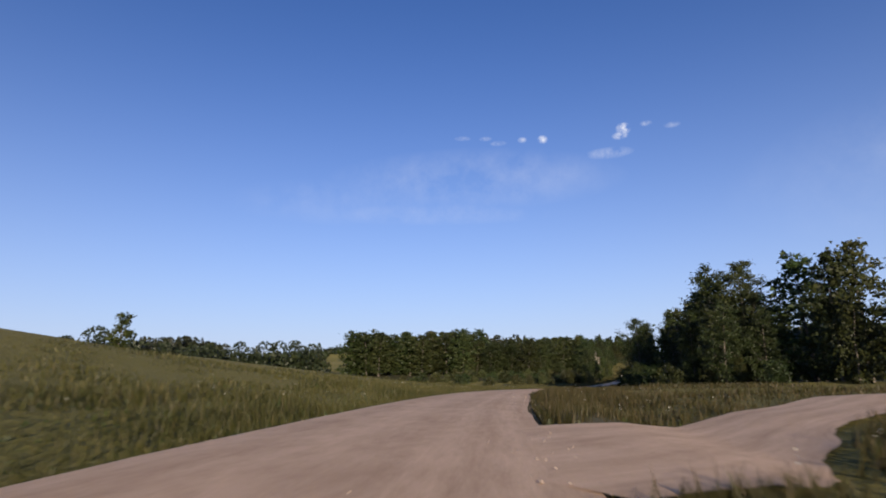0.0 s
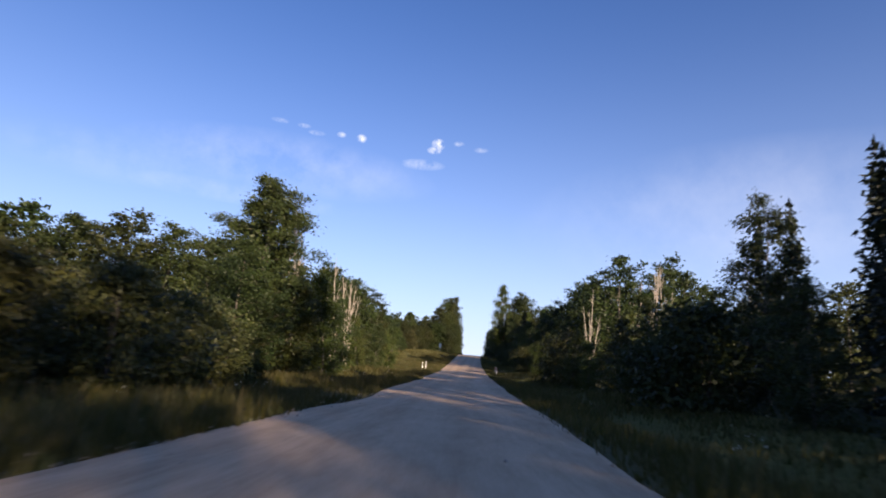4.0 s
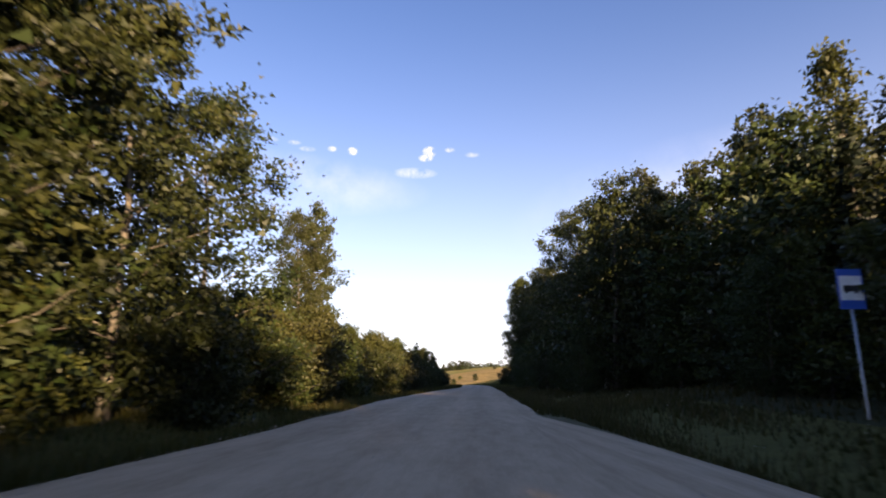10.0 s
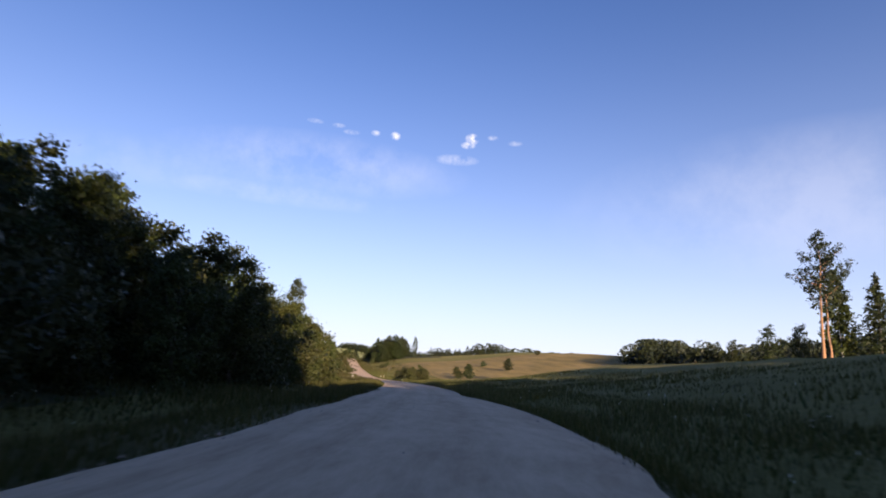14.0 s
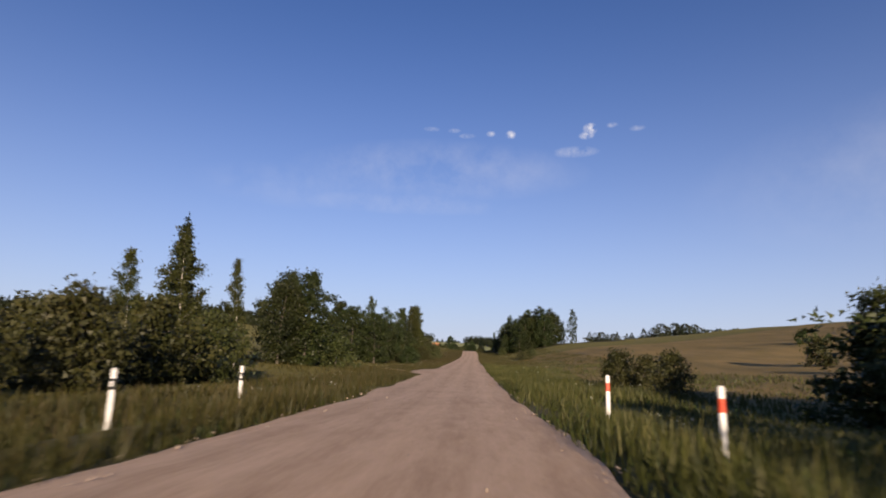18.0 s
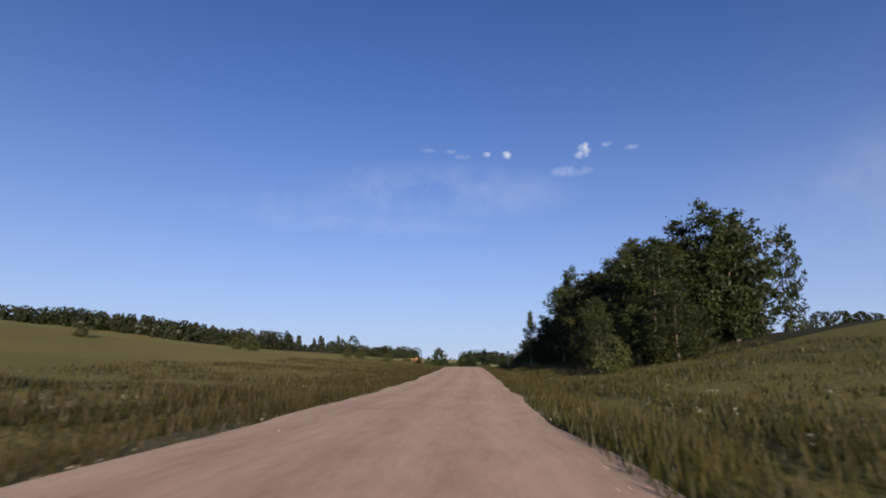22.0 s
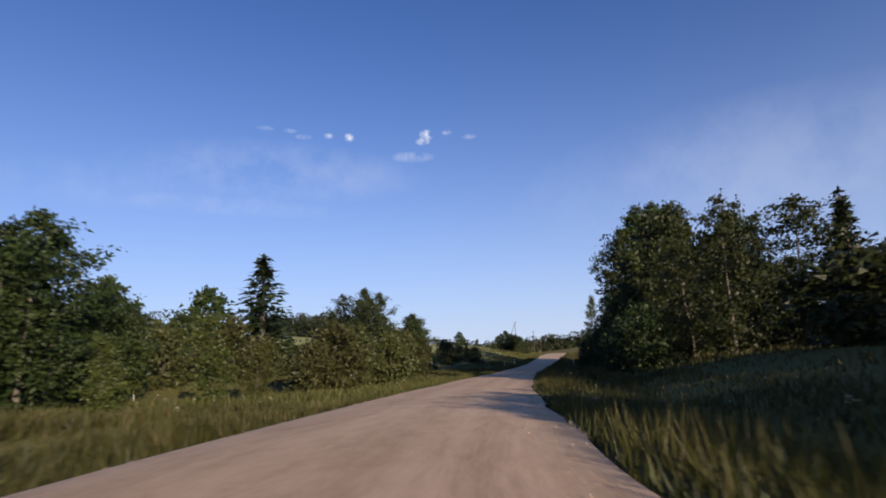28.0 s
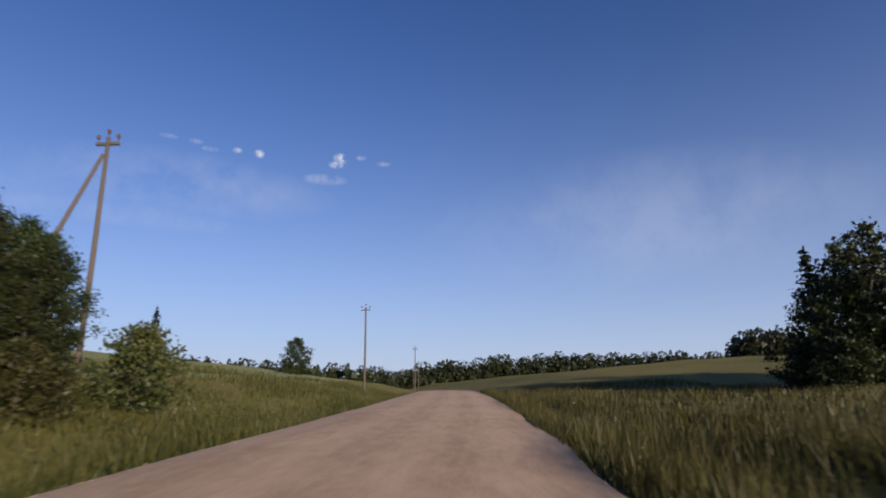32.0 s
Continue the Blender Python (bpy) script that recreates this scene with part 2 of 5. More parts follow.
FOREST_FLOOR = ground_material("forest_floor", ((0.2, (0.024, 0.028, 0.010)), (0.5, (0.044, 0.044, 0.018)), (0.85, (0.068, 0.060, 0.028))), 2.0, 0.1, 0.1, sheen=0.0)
VERGE = ground_material("verge_soil", ((0.2, (0.056, 0.054, 0.019)), (0.5, (0.088, 0.078, 0.030)), (0.85, (0.136, 0.112, 0.060))), 4.0, 0.2, 0.06, sheen=0.1)


def gravel_material():
    m, nt, bsdf = material("gravel")
    uv = nt.nodes.new("ShaderNodeUVMap").outputs[0]
    pos = position(nt)
    split = nt.nodes.new("ShaderNodeSeparateXYZ")
    nt.links.new(uv, split.inputs[0])
    # worn wheel tracks run along the road, at four lines across it
    sway = maths(nt, "MULTIPLY_ADD", noise_tex(nt, pos, 0.05, 2.0), 0.16, -0.08)
    track = maths(nt, "SINE", maths(nt, "MULTIPLY", maths(nt, "ADD", split.outputs[0], sway), 25.1))
    long = node(nt, "ShaderNodeMapping", Scale=(26.0, 0.22, 1))
    nt.links.new(uv, long.inputs[0])
    streak = noise_tex(nt, long.outputs[0], 1.0, 4.0, 0.6)
    broad = noise_tex(nt, pos, 0.25, 5.0, 0.6)
    fine = noise_tex(nt, pos, 22.0, 6.0, 0.75)
    stones = nt.nodes.new("ShaderNodeTexVoronoi")
    stones.inputs["Scale"].default_value = 26.0
    nt.links.new(pos, stones.inputs["Vector"])
    value = maths(nt, "ADD", maths(nt, "MULTIPLY", track, 0.04), maths(nt, "MULTIPLY", streak, 0.17))
    value = maths(nt, "ADD", value, maths(nt, "MULTIPLY", broad, 0.26))
    short = node(nt, "ShaderNodeMapping", Scale=(22.0, 0.9, 1))
    nt.links.new(uv, short.inputs[0])
    value = maths(nt, "ADD", value, maths(nt, "MULTIPLY", noise_tex(nt, short.outputs[0], 1.0, 6.0, 0.7), 0.44))
    value = maths(nt, "ADD", value, maths(nt, "MULTIPLY", fine, 0.30))
    col = ramp(nt, value, ((0.44, (0.41, 0.277, 0.168)), (0.65, (0.60, 0.422, 0.27)), (0.86, (0.74, 0.548, 0.375))))
    speck = maths(nt, "MULTIPLY", maths(nt, "LESS_THAN", stones.outputs["Distance"], 0.25), maths(nt, "GREATER_THAN", fine, 0.60))
    nt.links.new(mix_colour(nt, maths(nt, "MULTIPLY", speck, 0.5), col, (0.52, 0.44, 0.37)), bsdf.inputs["Base Color"])
    bsdf.inputs["Roughness"].default_value = 0.9
    bsdf.inputs["Specular IOR Level"].default_value = 0.2
    bump(nt, bsdf, maths(nt, "ADD", fine, maths(nt, "MULTIPLY", streak, 0.5)), 0.6, 0.025)
    return m


GRAVEL_MAT = gravel_material()


def plain(name, colour, rough=0.6, metal=0.0, grime=0.25, scale=6.0):
    m, nt, bsdf = material(name)
    n = noise_tex(nt, nt.nodes.new("ShaderNodeTexCoord").outputs["Object"], scale, 5.0, 0.65)
    dirt = maths(nt, "MULTIPLY", maths(nt, "MULTIPLY_ADD", n, 2.5, -0.9, clamp=True), grime)
    nt.links.new(mix_colour(nt, dirt, colour, tuple(0.4 * v + 0.03 for v in colour)), bsdf.inputs["Base Color"])
    bsdf.inputs["Roughness"].default_value, bsdf.inputs["Metallic"].default_value = rough, metal
    bump(nt, bsdf, n, 0.15, 0.01)
    return m


STONE = plain("stone", (0.36, 0.28, 0.215), 0.9)
WHITE = plain("white_plastic", (0.78, 0.77, 0.74), 0.45)
BLACK = plain("black_band", (0.02, 0.02, 0.022), 0.5)
RED = plain("red_reflector", (0.55, 0.06, 0.02), 0.3)
BLUE = plain("blue_sign_face", (0.02, 0.10, 0.42), 0.35, 0, 0.1)
STEEL = plain("galvanised_steel", (0.42, 0.43, 0.44), 0.45, 0.8)
TIMBER = plain("weathered_timber", (0.085, 0.07, 0.057), 0.85)
GLAZED = plain("brown_insulator", (0.10, 0.05, 0.03), 0.25)
ROOF = plain("orange_roof", (0.36, 0.17, 0.08), 0.8)
PLASTER = plain("pale_plaster", (0.55, 0.48, 0.38), 0.9)
PANE = plain("window_pane", (0.03, 0.035, 0.04), 0.1, 0, 0.05)


# ---- mesh helpers ----
class Shape:
    """Points and faces gathered piece by piece, with a material slot for each face."""

    def __init__(self):
        self.v, self.t, self.q, self.tm, self.qm, self.n = [], [], [], [], [], 0

    def add(self, verts, tris=None, quads=None, slot=0):
        verts = np.asarray(verts, float).reshape(-1, 3)
        if tris is not None and len(tris):
            self.t.append(np.asarray(tris, int) + self.n)
            self.tm.append(np.full(len(tris), slot))
        if quads is not None and len(quads):
            self.q.append(np.asarray(quads, int) + self.n)
            self.qm.append(np.full(len(quads), slot))
        self.v.append(verts)
        self.n += len(verts)
        return self

    def mesh(self, name, mats, smooth=False):
        v = np.concatenate(self.v)
        t = np.concatenate(self.t) if self.t else np.zeros((0, 3), int)
        q = np.concatenate(self.q) if self.q else np.zeros((0, 4), int)
        me = bpy.data.meshes.new(name)
        me.vertices.add(len(v))
        me.vertices.foreach_set("co", v.ravel().astype(np.float32))
        me.loops.add(3 * len(t) + 4 * len(q))
        me.loops.foreach_set("vertex_index", np.concatenate([t.ravel(), q.ravel()]).astype(np.int32))
        me.polygons.add(len(t) + len(q))
        me.polygons.foreach_set("loop_start", np.concatenate([np.arange(len(t)) * 3, 3 * len(t) + np.arange(len(q)) * 4]).astype(np.int32))
        slots = np.concatenate([*self.tm, *self.qm]) if self.tm or self.qm else np.zeros(0)
        for m in mats:
            me.materials.append(m)
        me.polygons.foreach_set("material_index", slots.astype(np.int32))
        me.polygons.foreach_set("use_smooth", np.full(len(slots), smooth))
        me.update(calc_edges=True)
        return me


def part(name, shape, mats, parent, label="", smooth=False):
    """Links a shape as one mesh under a thing or part."""
    ob = new(name, shape.mesh(name, mats if isinstance(mats, (list, tuple)) else [mats], smooth))
    ob.parent = parent
    return tagged(ob, label)


def tube(shape, pts, radii, sides=6, slot=0, cap=True):
    pts = np.asarray(pts, float)
    way = np.gradient(pts, axis=0)
    way /= np.linalg.norm(way, axis=1)[:, None] + 1e-9
    ref = np.array([0, 0, 1.0]) if abs(way[0, 2]) < 0.8 else np.array([1.0, 0, 0])
    a = np.cross(way, ref)
    a /= np.linalg.norm(a, axis=1)[:, None] + 1e-9
    b = np.cross(way, a)
    ang = np.arange(sides) * 2 * np.pi / sides
    ring = pts[:, None] + np.asarray(radii, float)[:, None, None] * (np.cos(ang)[None, :, None] * a[:, None] + np.sin(ang)[None, :, None] * b[:, None])
    i, j = np.meshgrid(np.arange(len(pts) - 1), np.arange(sides), indexing="ij")
    k = (j + 1) % sides
    quads = np.stack([i * sides + j, i * sides + k, (i + 1) * sides + k, (i + 1) * sides + j], -1).reshape(-1, 4)
    verts = ring.reshape(-1, 3)
    tris = None
    if cap:
        top = len(verts)
        verts = np.vstack([verts, pts[-1]])
        base = (len(pts) - 1) * sides
        tris = [[base + s, base + (s + 1) % sides, top] for s in range(sides)]
    return shape.add(verts, tris, quads, slot)


def box(shape, lo, hi, slot=0, bevel=0.0):
    """A block with its upright edges cut back, so that it has no razor corners."""
    (x0, y0, z0), (x1, y1, z1) = lo, hi
    c = min(bevel, (x1 - x0) / 3, (y1 - y0) / 3)
    if c <= 0:
        ring = [(x0, y0), (x1, y0), (x1, y1), (x0, y1)]
    else:
        ring = [(x0 + c, y0), (x1 - c, y0), (x1, y0 + c), (x1, y1 - c), (x1 - c, y1), (x0 + c, y1), (x0, y1 - c), (x0, y0 + c)]
    n = len(ring)
    verts = [(x, y, z0) for x, y in ring] + [(x, y, z1) for x, y in ring] + [((x0 + x1) / 2, (y0 + y1) / 2, z0), ((x0 + x1) / 2, (y0 + y1) / 2, z1)]
    quads = [(i, (i + 1) % n, n + (i + 1) % n, n + i) for i in range(n)]
    tris = [((i + 1) % n, i, 2 * n) for i in range(n)] + [(n + i, n + (i + 1) % n, 2 * n + 1) for i in range(n)]
    return shape.add(verts, tris, quads, slot)


def blades(shape, rng, centres, size, slot=0, lie=0.0, out=None, narrow=0.31):
    """One small three-cornered leaf at each centre, turned at random; lie flattens them, out is the way that their tips point."""
    n = len(centres)
    a = rng.normal(size=(n, 3))
    if out is not None:
        a = a * 0.55 + out
    a /= np.linalg.norm(a, axis=1)[:, None] + 1e-9
    r = rng.normal(size=(n, 3))
    r[:, 2] *= 1 - lie
    b = np.cross(a, r)
    b /= np.linalg.norm(b, axis=1)[:, None] + 1e-9
    s = size * rng.uniform(0.65, 1.35, n)[:, None]
    verts = np.stack([centres + 0.62 * a * s, centres - 0.38 * a * s + narrow * b * s, centres - 0.38 * a * s - narrow * b * s], 1).reshape(-1, 3)
    return shape.add(verts, np.arange(3 * n).reshape(n, 3), None, slot)


# ---- the lie of the land ----
ROAD_X = [-1.1, -2.2, -1.8, -0.2, 3.0, 7.3, 12.3, 17.6, 23.0, 28.5, 34.0, 39.6, 45.2, 50.9, 56.7, 62.5, 68.3, 74.2, 79.9, 85.4, 91.0, 97.0, 102.9, 108.5, 113.6, 118.1, 121.8, 124.2, 125.2, 125.3, 125.3, 125.0, 124.6, 124.2, 123.7, 123.2, 122.8, 122.3, 121.9, 121.5, 121.2, 120.9, 120.5, 120.0, 119.4, 118.7, 118.3, 118.3, 118.9, 120.3, 123.3, 127.8, 134.1, 141.7, 150.2, 159.3, 168.6, 178.0]  # the road's middle, every 20 m
ROAD_Z = [-0.98, -1.33, -1.82, -2.49, -3.23, -3.93, -4.48, -4.81, -4.88, -4.71, -4.32, -3.67, -2.75, -1.69, -0.66, 0.22, 0.83, 1.16, 1.29, 1.31, 1.19, 0.97, 0.72, 0.50, 0.31, 0.10, -0.22, -0.67, -1.23, -1.84, -2.47, -3.09, -3.65, -4.07, -4.29, -4.32, -4.24, -4.12, -3.96, -3.76, -3.50, -3.13, -2.61, -1.94, -1.25, -0.68, -0.35, -0.31, -0.53, -0.89, -1.28, -1.65, -1.97, -2.20, -2.28, -2.12, -1.73, -1.18]
HILLS = [  # y, then heights over the road at 12, 35 and 110 m to the left, and to the right
    (-200, 1.0, 3.0, 6.0, 0.2, 0.5, 1.0), (25, 0.9, 5.0, 8.5, 0.1, 0.3, 0.5), (75, 0.4, 2.6, 4.5, 0.2, 0.6, 1.0), (130, -0.4, -0.4, 0.0, 0.3, 0.8, 1.0),
    (220, 0.2, 0.2, 0.5, 0.3, 0.8, 1.0), (300, 0.5, 0.8, 1.5, 0.2, 0.5, 1.0), (440, 0.3, 0.5, 1.0, 0.4, 1.2, 3.0), (520, 0.2, 0.4, 1.0, 0.7, 3.3, 5.5),
    (565, -0.1, 0.2, 1.5, 0.8, 4.4, 7.0), (590, -0.2, 0.1, 2.0, 0.5, 4.2, 7.2), (620, -0.3, 0.0, 3.0, 0.0, 1.8, 5.5), (690, -0.4, 2.0, 11.5, -0.6, 0.8, 8.5),
    (770, 0.0, 1.2, 8.0, 0.1, 3.6, 13.0),
]
HILLS += [
    (850, 0.0, 1.4, 9.0, 0.7, 4.9, 12.5), (890, 0.1, 2.0, 10.0, 0.8, 4.2, 9.0), (915, 0.1, 2.3, 9.5, 0.9, 3.4, 7.0), (965, 0.9, 4.2, 8.0, 1.2, 2.4, 3.5), (985, 1.4, 4.9, 8.0, 1.6, 2.7, 3.5), (1003, 1.5, 4.6, 6.5, 2.0, 3.0, 3.5),
    (1026, 0.3, 0.8, 1.5, 1.5, 2.8, 3.2), (1046, -0.4, -0.6, 0.0, 0.9, 1.4, 1.5), (1095, 0.2, 1.2, 4.5, 0.2, 0.3, 0.5), (1140, 1.2, 2.9, 8.0, 0.2, 0.6, 2.5), (1175, 1.5, 3.8, 9.0, 0.2, 1.0, 4.5),
    (1210, 1.4, 4.0, 10.0, 0.3, 1.4, 6.5), (1250, 1.2, 4.2, 10.5, 0.6, 3.2, 8.5), (1330, 0.6, 2.0, 6.0, 1.0, 5.0, 11.0),
]
HALF = 2.55  # half of the road's usual width
EDGE_LEFT = (  # y, metres of gravel to the left of the middle
    (-200, 4.2), (40, 4.4), (47, 4.3), (54, 3.5), (61, 3.2), (110, 2.1), (128, 1.75), (153, 1.5), (170, 1.7), (263, 2.65), (300, 3.4), (318, 3.8), (340, 3.5), (375, 3.1), (390, 3.2), (441, 2.35), (470, 2.6), (511, 1.95),
    (524, 2.2), (547, 1.95), (600, 2.0), (655, 1.7), (690, 2.5), (698, 4.6), (702, 4.3), (707, 2.6), (733, 2.55), (811, 2.7), (884, 3.2), (940, 3.8), (985, 6.2), (996, 5.6), (1004, 5.2), (1029, 4.4), (1036, 3.7), (1064, 2.7), (1098, 1.7), (1130, 2.45), (1165, 4.0), (1400, 3.8),
)
EDGE_RIGHT = (
    (-200, 1.9), (46, 1.9), (64, 2.1), (130, 2.2), (150, 2.45), (171, 2.8), (263, 2.65), (283, 2.8), (303, 3.5), (312, 3.5), (335, 2.8), (360, 3.0), (440, 2.5), (453, 2.6), (500, 2.6), (513, 3.9), (520, 4.0), (532, 2.5),
    (655, 2.25), (731, 2.6), (748, 2.45), (806, 2.4), (880, 2.7), (990, 1.7), (1062, 1.9), (1129, 2.5), (1170, 3.1), (1400, 3.1),
)


def edge_at(y, side):
    table = EDGE_LEFT if side < 0 else EDGE_RIGHT
    return np.interp(y, [p[0] for p in table], [p[1] for p in table])


rx, rz = np.array(ROAD_X), np.array(ROAD_Z)
ry = 20.0 * np.arange(len(rx))
fine_y = np.arange(-400.0, 4600.0, 4.0)


def smooth(values, rounds):
    for _ in range(rounds):
        values[1:-1] = 0.25 * values[:-2] + 0.5 * values[1:-1] + 0.25 * values[2:]
    return values


end_slope = (rx[-1] - rx[-4]) / (ry[-1] - ry[-4])
start_slope = (rx[1] - rx[0]) / (ry[1] - ry[0])
fine_x = np.interp(fine_y, ry, rx)
past, before = fine_y > ry[-1], fine_y < ry[0]
run = fine_y[past] - ry[-1]
fine_x[past] = rx[-1] + end_slope * run - 0.00042 * np.minimum(run, 330) ** 2 - 0.277 * np.maximum(run - 330, 0)
fine_x[before] = rx[0] + start_slope * (fine_y[before] - ry[0])
fine_z = np.interp(fine_y, ry, rz)
fine_z[past] = rz[-1] + 0.010 * np.minimum(run, 70) - 0.010 * np.clip(run - 90, 0, 260)
fine_x, fine_z = smooth(fine_x, 16), smooth(fine_z, 10)
fine_k = np.sqrt(1 + np.gradient(fine_x, fine_y) ** 2)
hy = np.array([row[0] for row in HILLS], float)
hv = np.array([row[1:] for row in HILLS], float)
hill = np.stack([smooth(np.interp(fine_y, hy, hv[:, i]), 12) for i in range(6)], 1)
ONE = np.ones(len(fine_y))
KNOTS = np.array([-4600, -900, -320, -110, -35, -12, -7.0, -5.0, -3.6, -HALF - 0.15, HALF + 0.15, 3.6, 5.0, 7.0, 12, 35, 110, 320, 900, 4600])
PROFILE = np.stack(
    [ONE * 14, ONE * 9, hill[:, 2] * 1.15 + 1, hill[:, 2], hill[:, 1], hill[:, 0], hill[:, 0] * 0.3 - 0.12, -0.32 * ONE, -0.08 * ONE, -0.05 * ONE]
    + [-0.05 * ONE, -0.08 * ONE, -0.32 * ONE, hill[:, 3] * 0.3 - 0.12, hill[:, 3], hill[:, 4], hill[:, 5], hill[:, 5] * 1.15 + 1, ONE * 9, ONE * 14],
    1,
)


def road_x(y):
    return np.interp(y, fine_y, fine_x)


def ground_z(y, d):
    """The ground's height at y, d metres to the right of the road's middle; for numbers or arrays."""
    y, d = np.asarray(y, float), np.asarray(d, float)
    at = np.clip((y - fine_y[0]) / 4.0, 0, len(fine_y) - 1.001)
    i, f = at.astype(int), at - at.astype(int)
    dp = d / np.interp(y, fine_y, fine_k)
    j = np.clip(np.searchsorted(KNOTS, dp) - 1, 0, len(KNOTS) - 2)
    g = np.clip((dp - KNOTS[j]) / (KNOTS[j + 1] - KNOTS[j]), 0, 1)
    g = np.where(np.abs(dp) > 7, g * g * (3 - 2 * g) * 0.5 + g * 0.5, g)
    low = PROFILE[i, j] * (1 - g) + PROFILE[i, j + 1] * g
    high = PROFILE[i + 1, j] * (1 - g) + PROFILE[i + 1, j + 1] * g
    far = np.clip((np.abs(dp) - 150) / 400, 0, 1)
    roll = far * (3.5 * np.sin(y / 310 + dp / 520) + 2.5 * np.sin(dp / 190 + 1.3) * np.cos(y / 230))
    rough = np.clip((np.abs(dp) - 4) / 8, 0, 1) * (0.10 * np.sin(y * 0.61 + dp * 0.3) * np.sin(dp * 0.47 + y * 0.13) + 0.16 * np.sin(y * 0.17 - dp * 0.11))
    ridge = 30 * np.exp(-(((y - 1290) / 190) ** 2) - ((dp + 470) / 190) ** 2)  # the wooded height far to the left
    bank = 4.2 * np.exp(-(((y - 513) / 18) ** 2)) * np.clip((dp - 10) / 26, 0, 1) * np.clip((160 - dp) / 80, 0, 1)  # the field's brow on the right
    return np.interp(y, fine_y, fine_z) + low * (1 - f) + high * f + roll + rough + ridge + bank


def spot(y, d, sink=0.0):
    return float(road_x(y) + d), float(y), float(ground_z(y, d)) - sink


def build_ground():
    ys = np.concatenate([np.arange(-380, -40, 20.0), np.arange(-40, 1300, 4.0), np.arange(1300, 1700, 16.0), np.geomspace(1700, 4500, 26)])
    side = np.concatenate([[1.7, 2.1, HALF + 0.15, 3.2, 3.6, 4.3, 5.0, 6.0, 7.0, 9.0], np.arange(12, 60, 5.0), np.geomspace(64, 4400, 34)])
    ds = np.concatenate([-side[::-1], [-1.0, 1.0], side])
    yy, dd = np.meshgrid(ys, ds, indexing="ij")
    kk = np.interp(yy, fine_y, fine_k)
    near = np.abs(dd) < 12
    dx = np.where(near, dd * kk, dd)
    zz = ground_z(yy, dx) - np.where((dd > -1.6) & (dd < 1.8), 0.08, 0.0)
    verts = np.stack([road_x(yy) + dx, yy, zz], -1).reshape(-1, 3)
    ny, nd = yy.shape
    i, j = np.meshgrid(np.arange(ny - 1), np.arange(nd - 1), indexing="ij")
    quads = np.stack([i * nd + j, i * nd + j + 1, (i + 1) * nd + j + 1, (i + 1) * nd + j], -1)
    cy = (yy[:-1, :-1] + yy[1:, 1:]) / 2
    cd = (dd[:-1, :-1] + dd[1:, 1:]) / 2
    slot = np.zeros(cy.shape, int)
    wave = 4 * np.sin(cy / 23) + 3 * np.sin(cy / 9)
    hay = (cd > 13 + wave * 0.3) & (cy > 640) & (cy < 800) & (cd < 210)
    hay |= (cd > 20) & (cy > 505) & (cy <= 640) & (cd < 260) & (cd > 60)
    slot[hay] = 1
    crop = (cd < -13) & (cy > 1092) & (cy < 1260) & (cd > -170)
    crop |= (cd > 150) & (cy > 560) & (cy < 900)
    slot[crop] = 2
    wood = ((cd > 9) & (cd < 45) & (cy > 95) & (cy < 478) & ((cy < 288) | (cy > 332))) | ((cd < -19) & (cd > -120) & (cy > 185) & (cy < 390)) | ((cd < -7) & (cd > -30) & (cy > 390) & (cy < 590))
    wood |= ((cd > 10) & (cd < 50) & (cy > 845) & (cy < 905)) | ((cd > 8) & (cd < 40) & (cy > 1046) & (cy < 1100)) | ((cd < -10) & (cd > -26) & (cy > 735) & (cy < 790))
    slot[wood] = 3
    slot[(cd < 4.0) & (cd > -4.2)] = 4
    s = Shape()
    s.v.append(verts)
    s.q.append(quads.reshape(-1, 4))
    s.qm.append(slot.ravel())
    s.n = len(verts)
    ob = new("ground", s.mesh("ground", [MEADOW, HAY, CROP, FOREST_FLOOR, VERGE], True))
    return tagged(ob, "rolling meadow ground with hay fields and forest floor", "ground", kind="structure")


def ribbon(name, ys, xs, half_left, half_right, lift, label, across=13, crown=0.05):
    """A strip of gravel along a line, with ragged edges and a low crown."""
    rng = np.random.default_rng(len(ys))
    u = np.linspace(-1, 1, across)
    way = np.stack([np.gradient(xs), np.gradient(ys)], -1)
    way /= np.linalg.norm(way, axis=1)[:, None]
    side = np.stack([way[:, 1], -way[:, 0]], -1)
    jag = smooth(rng.normal(0, 0.26, (2, len(ys))).T.copy(), 12).T + rng.normal(0, 0.018, (2, len(ys)))
    left, right = half_left + jag[0], half_right + jag[1]
    off = np.where(u[None] < 0, u[None] * left[:, None], u[None] * right[:, None])
    x = xs[:, None] + off * side[:, :1]
    y = ys[:, None] + off * side[:, 1:]
    z = ground_z(y, x - road_x(y)) + lift + crown * (1 - u[None] ** 2)
    n = len(ys)
    i, j = np.meshgrid(np.arange(n - 1), np.arange(across - 1), indexing="ij")
    quads = np.stack([i * across + j, i * across + j + 1, (i + 1) * across + j + 1, (i + 1) * across + j], -1).reshape(-1, 4)
    s = Shape().add(np.stack([x, y, z], -1), None, quads)
    me = s.mesh(name, [GRAVEL_MAT], True)
    run = np.concatenate([[0], np.cumsum(np.hypot(np.diff(xs), np.diff(ys)))])
    uv = np.stack([np.broadcast_to((u[None] + 1) / 2, (n, across)), np.broadcast_to(run[:, None], (n, across))], -1).reshape(-1, 2)
    layer = me.uv_layers.new(name="UVMap")
    layer.data.foreach_set("uv", uv[quads.ravel()].ravel().astype(np.float32))
    return tagged(new(name, me), label, "road", kind="structure")


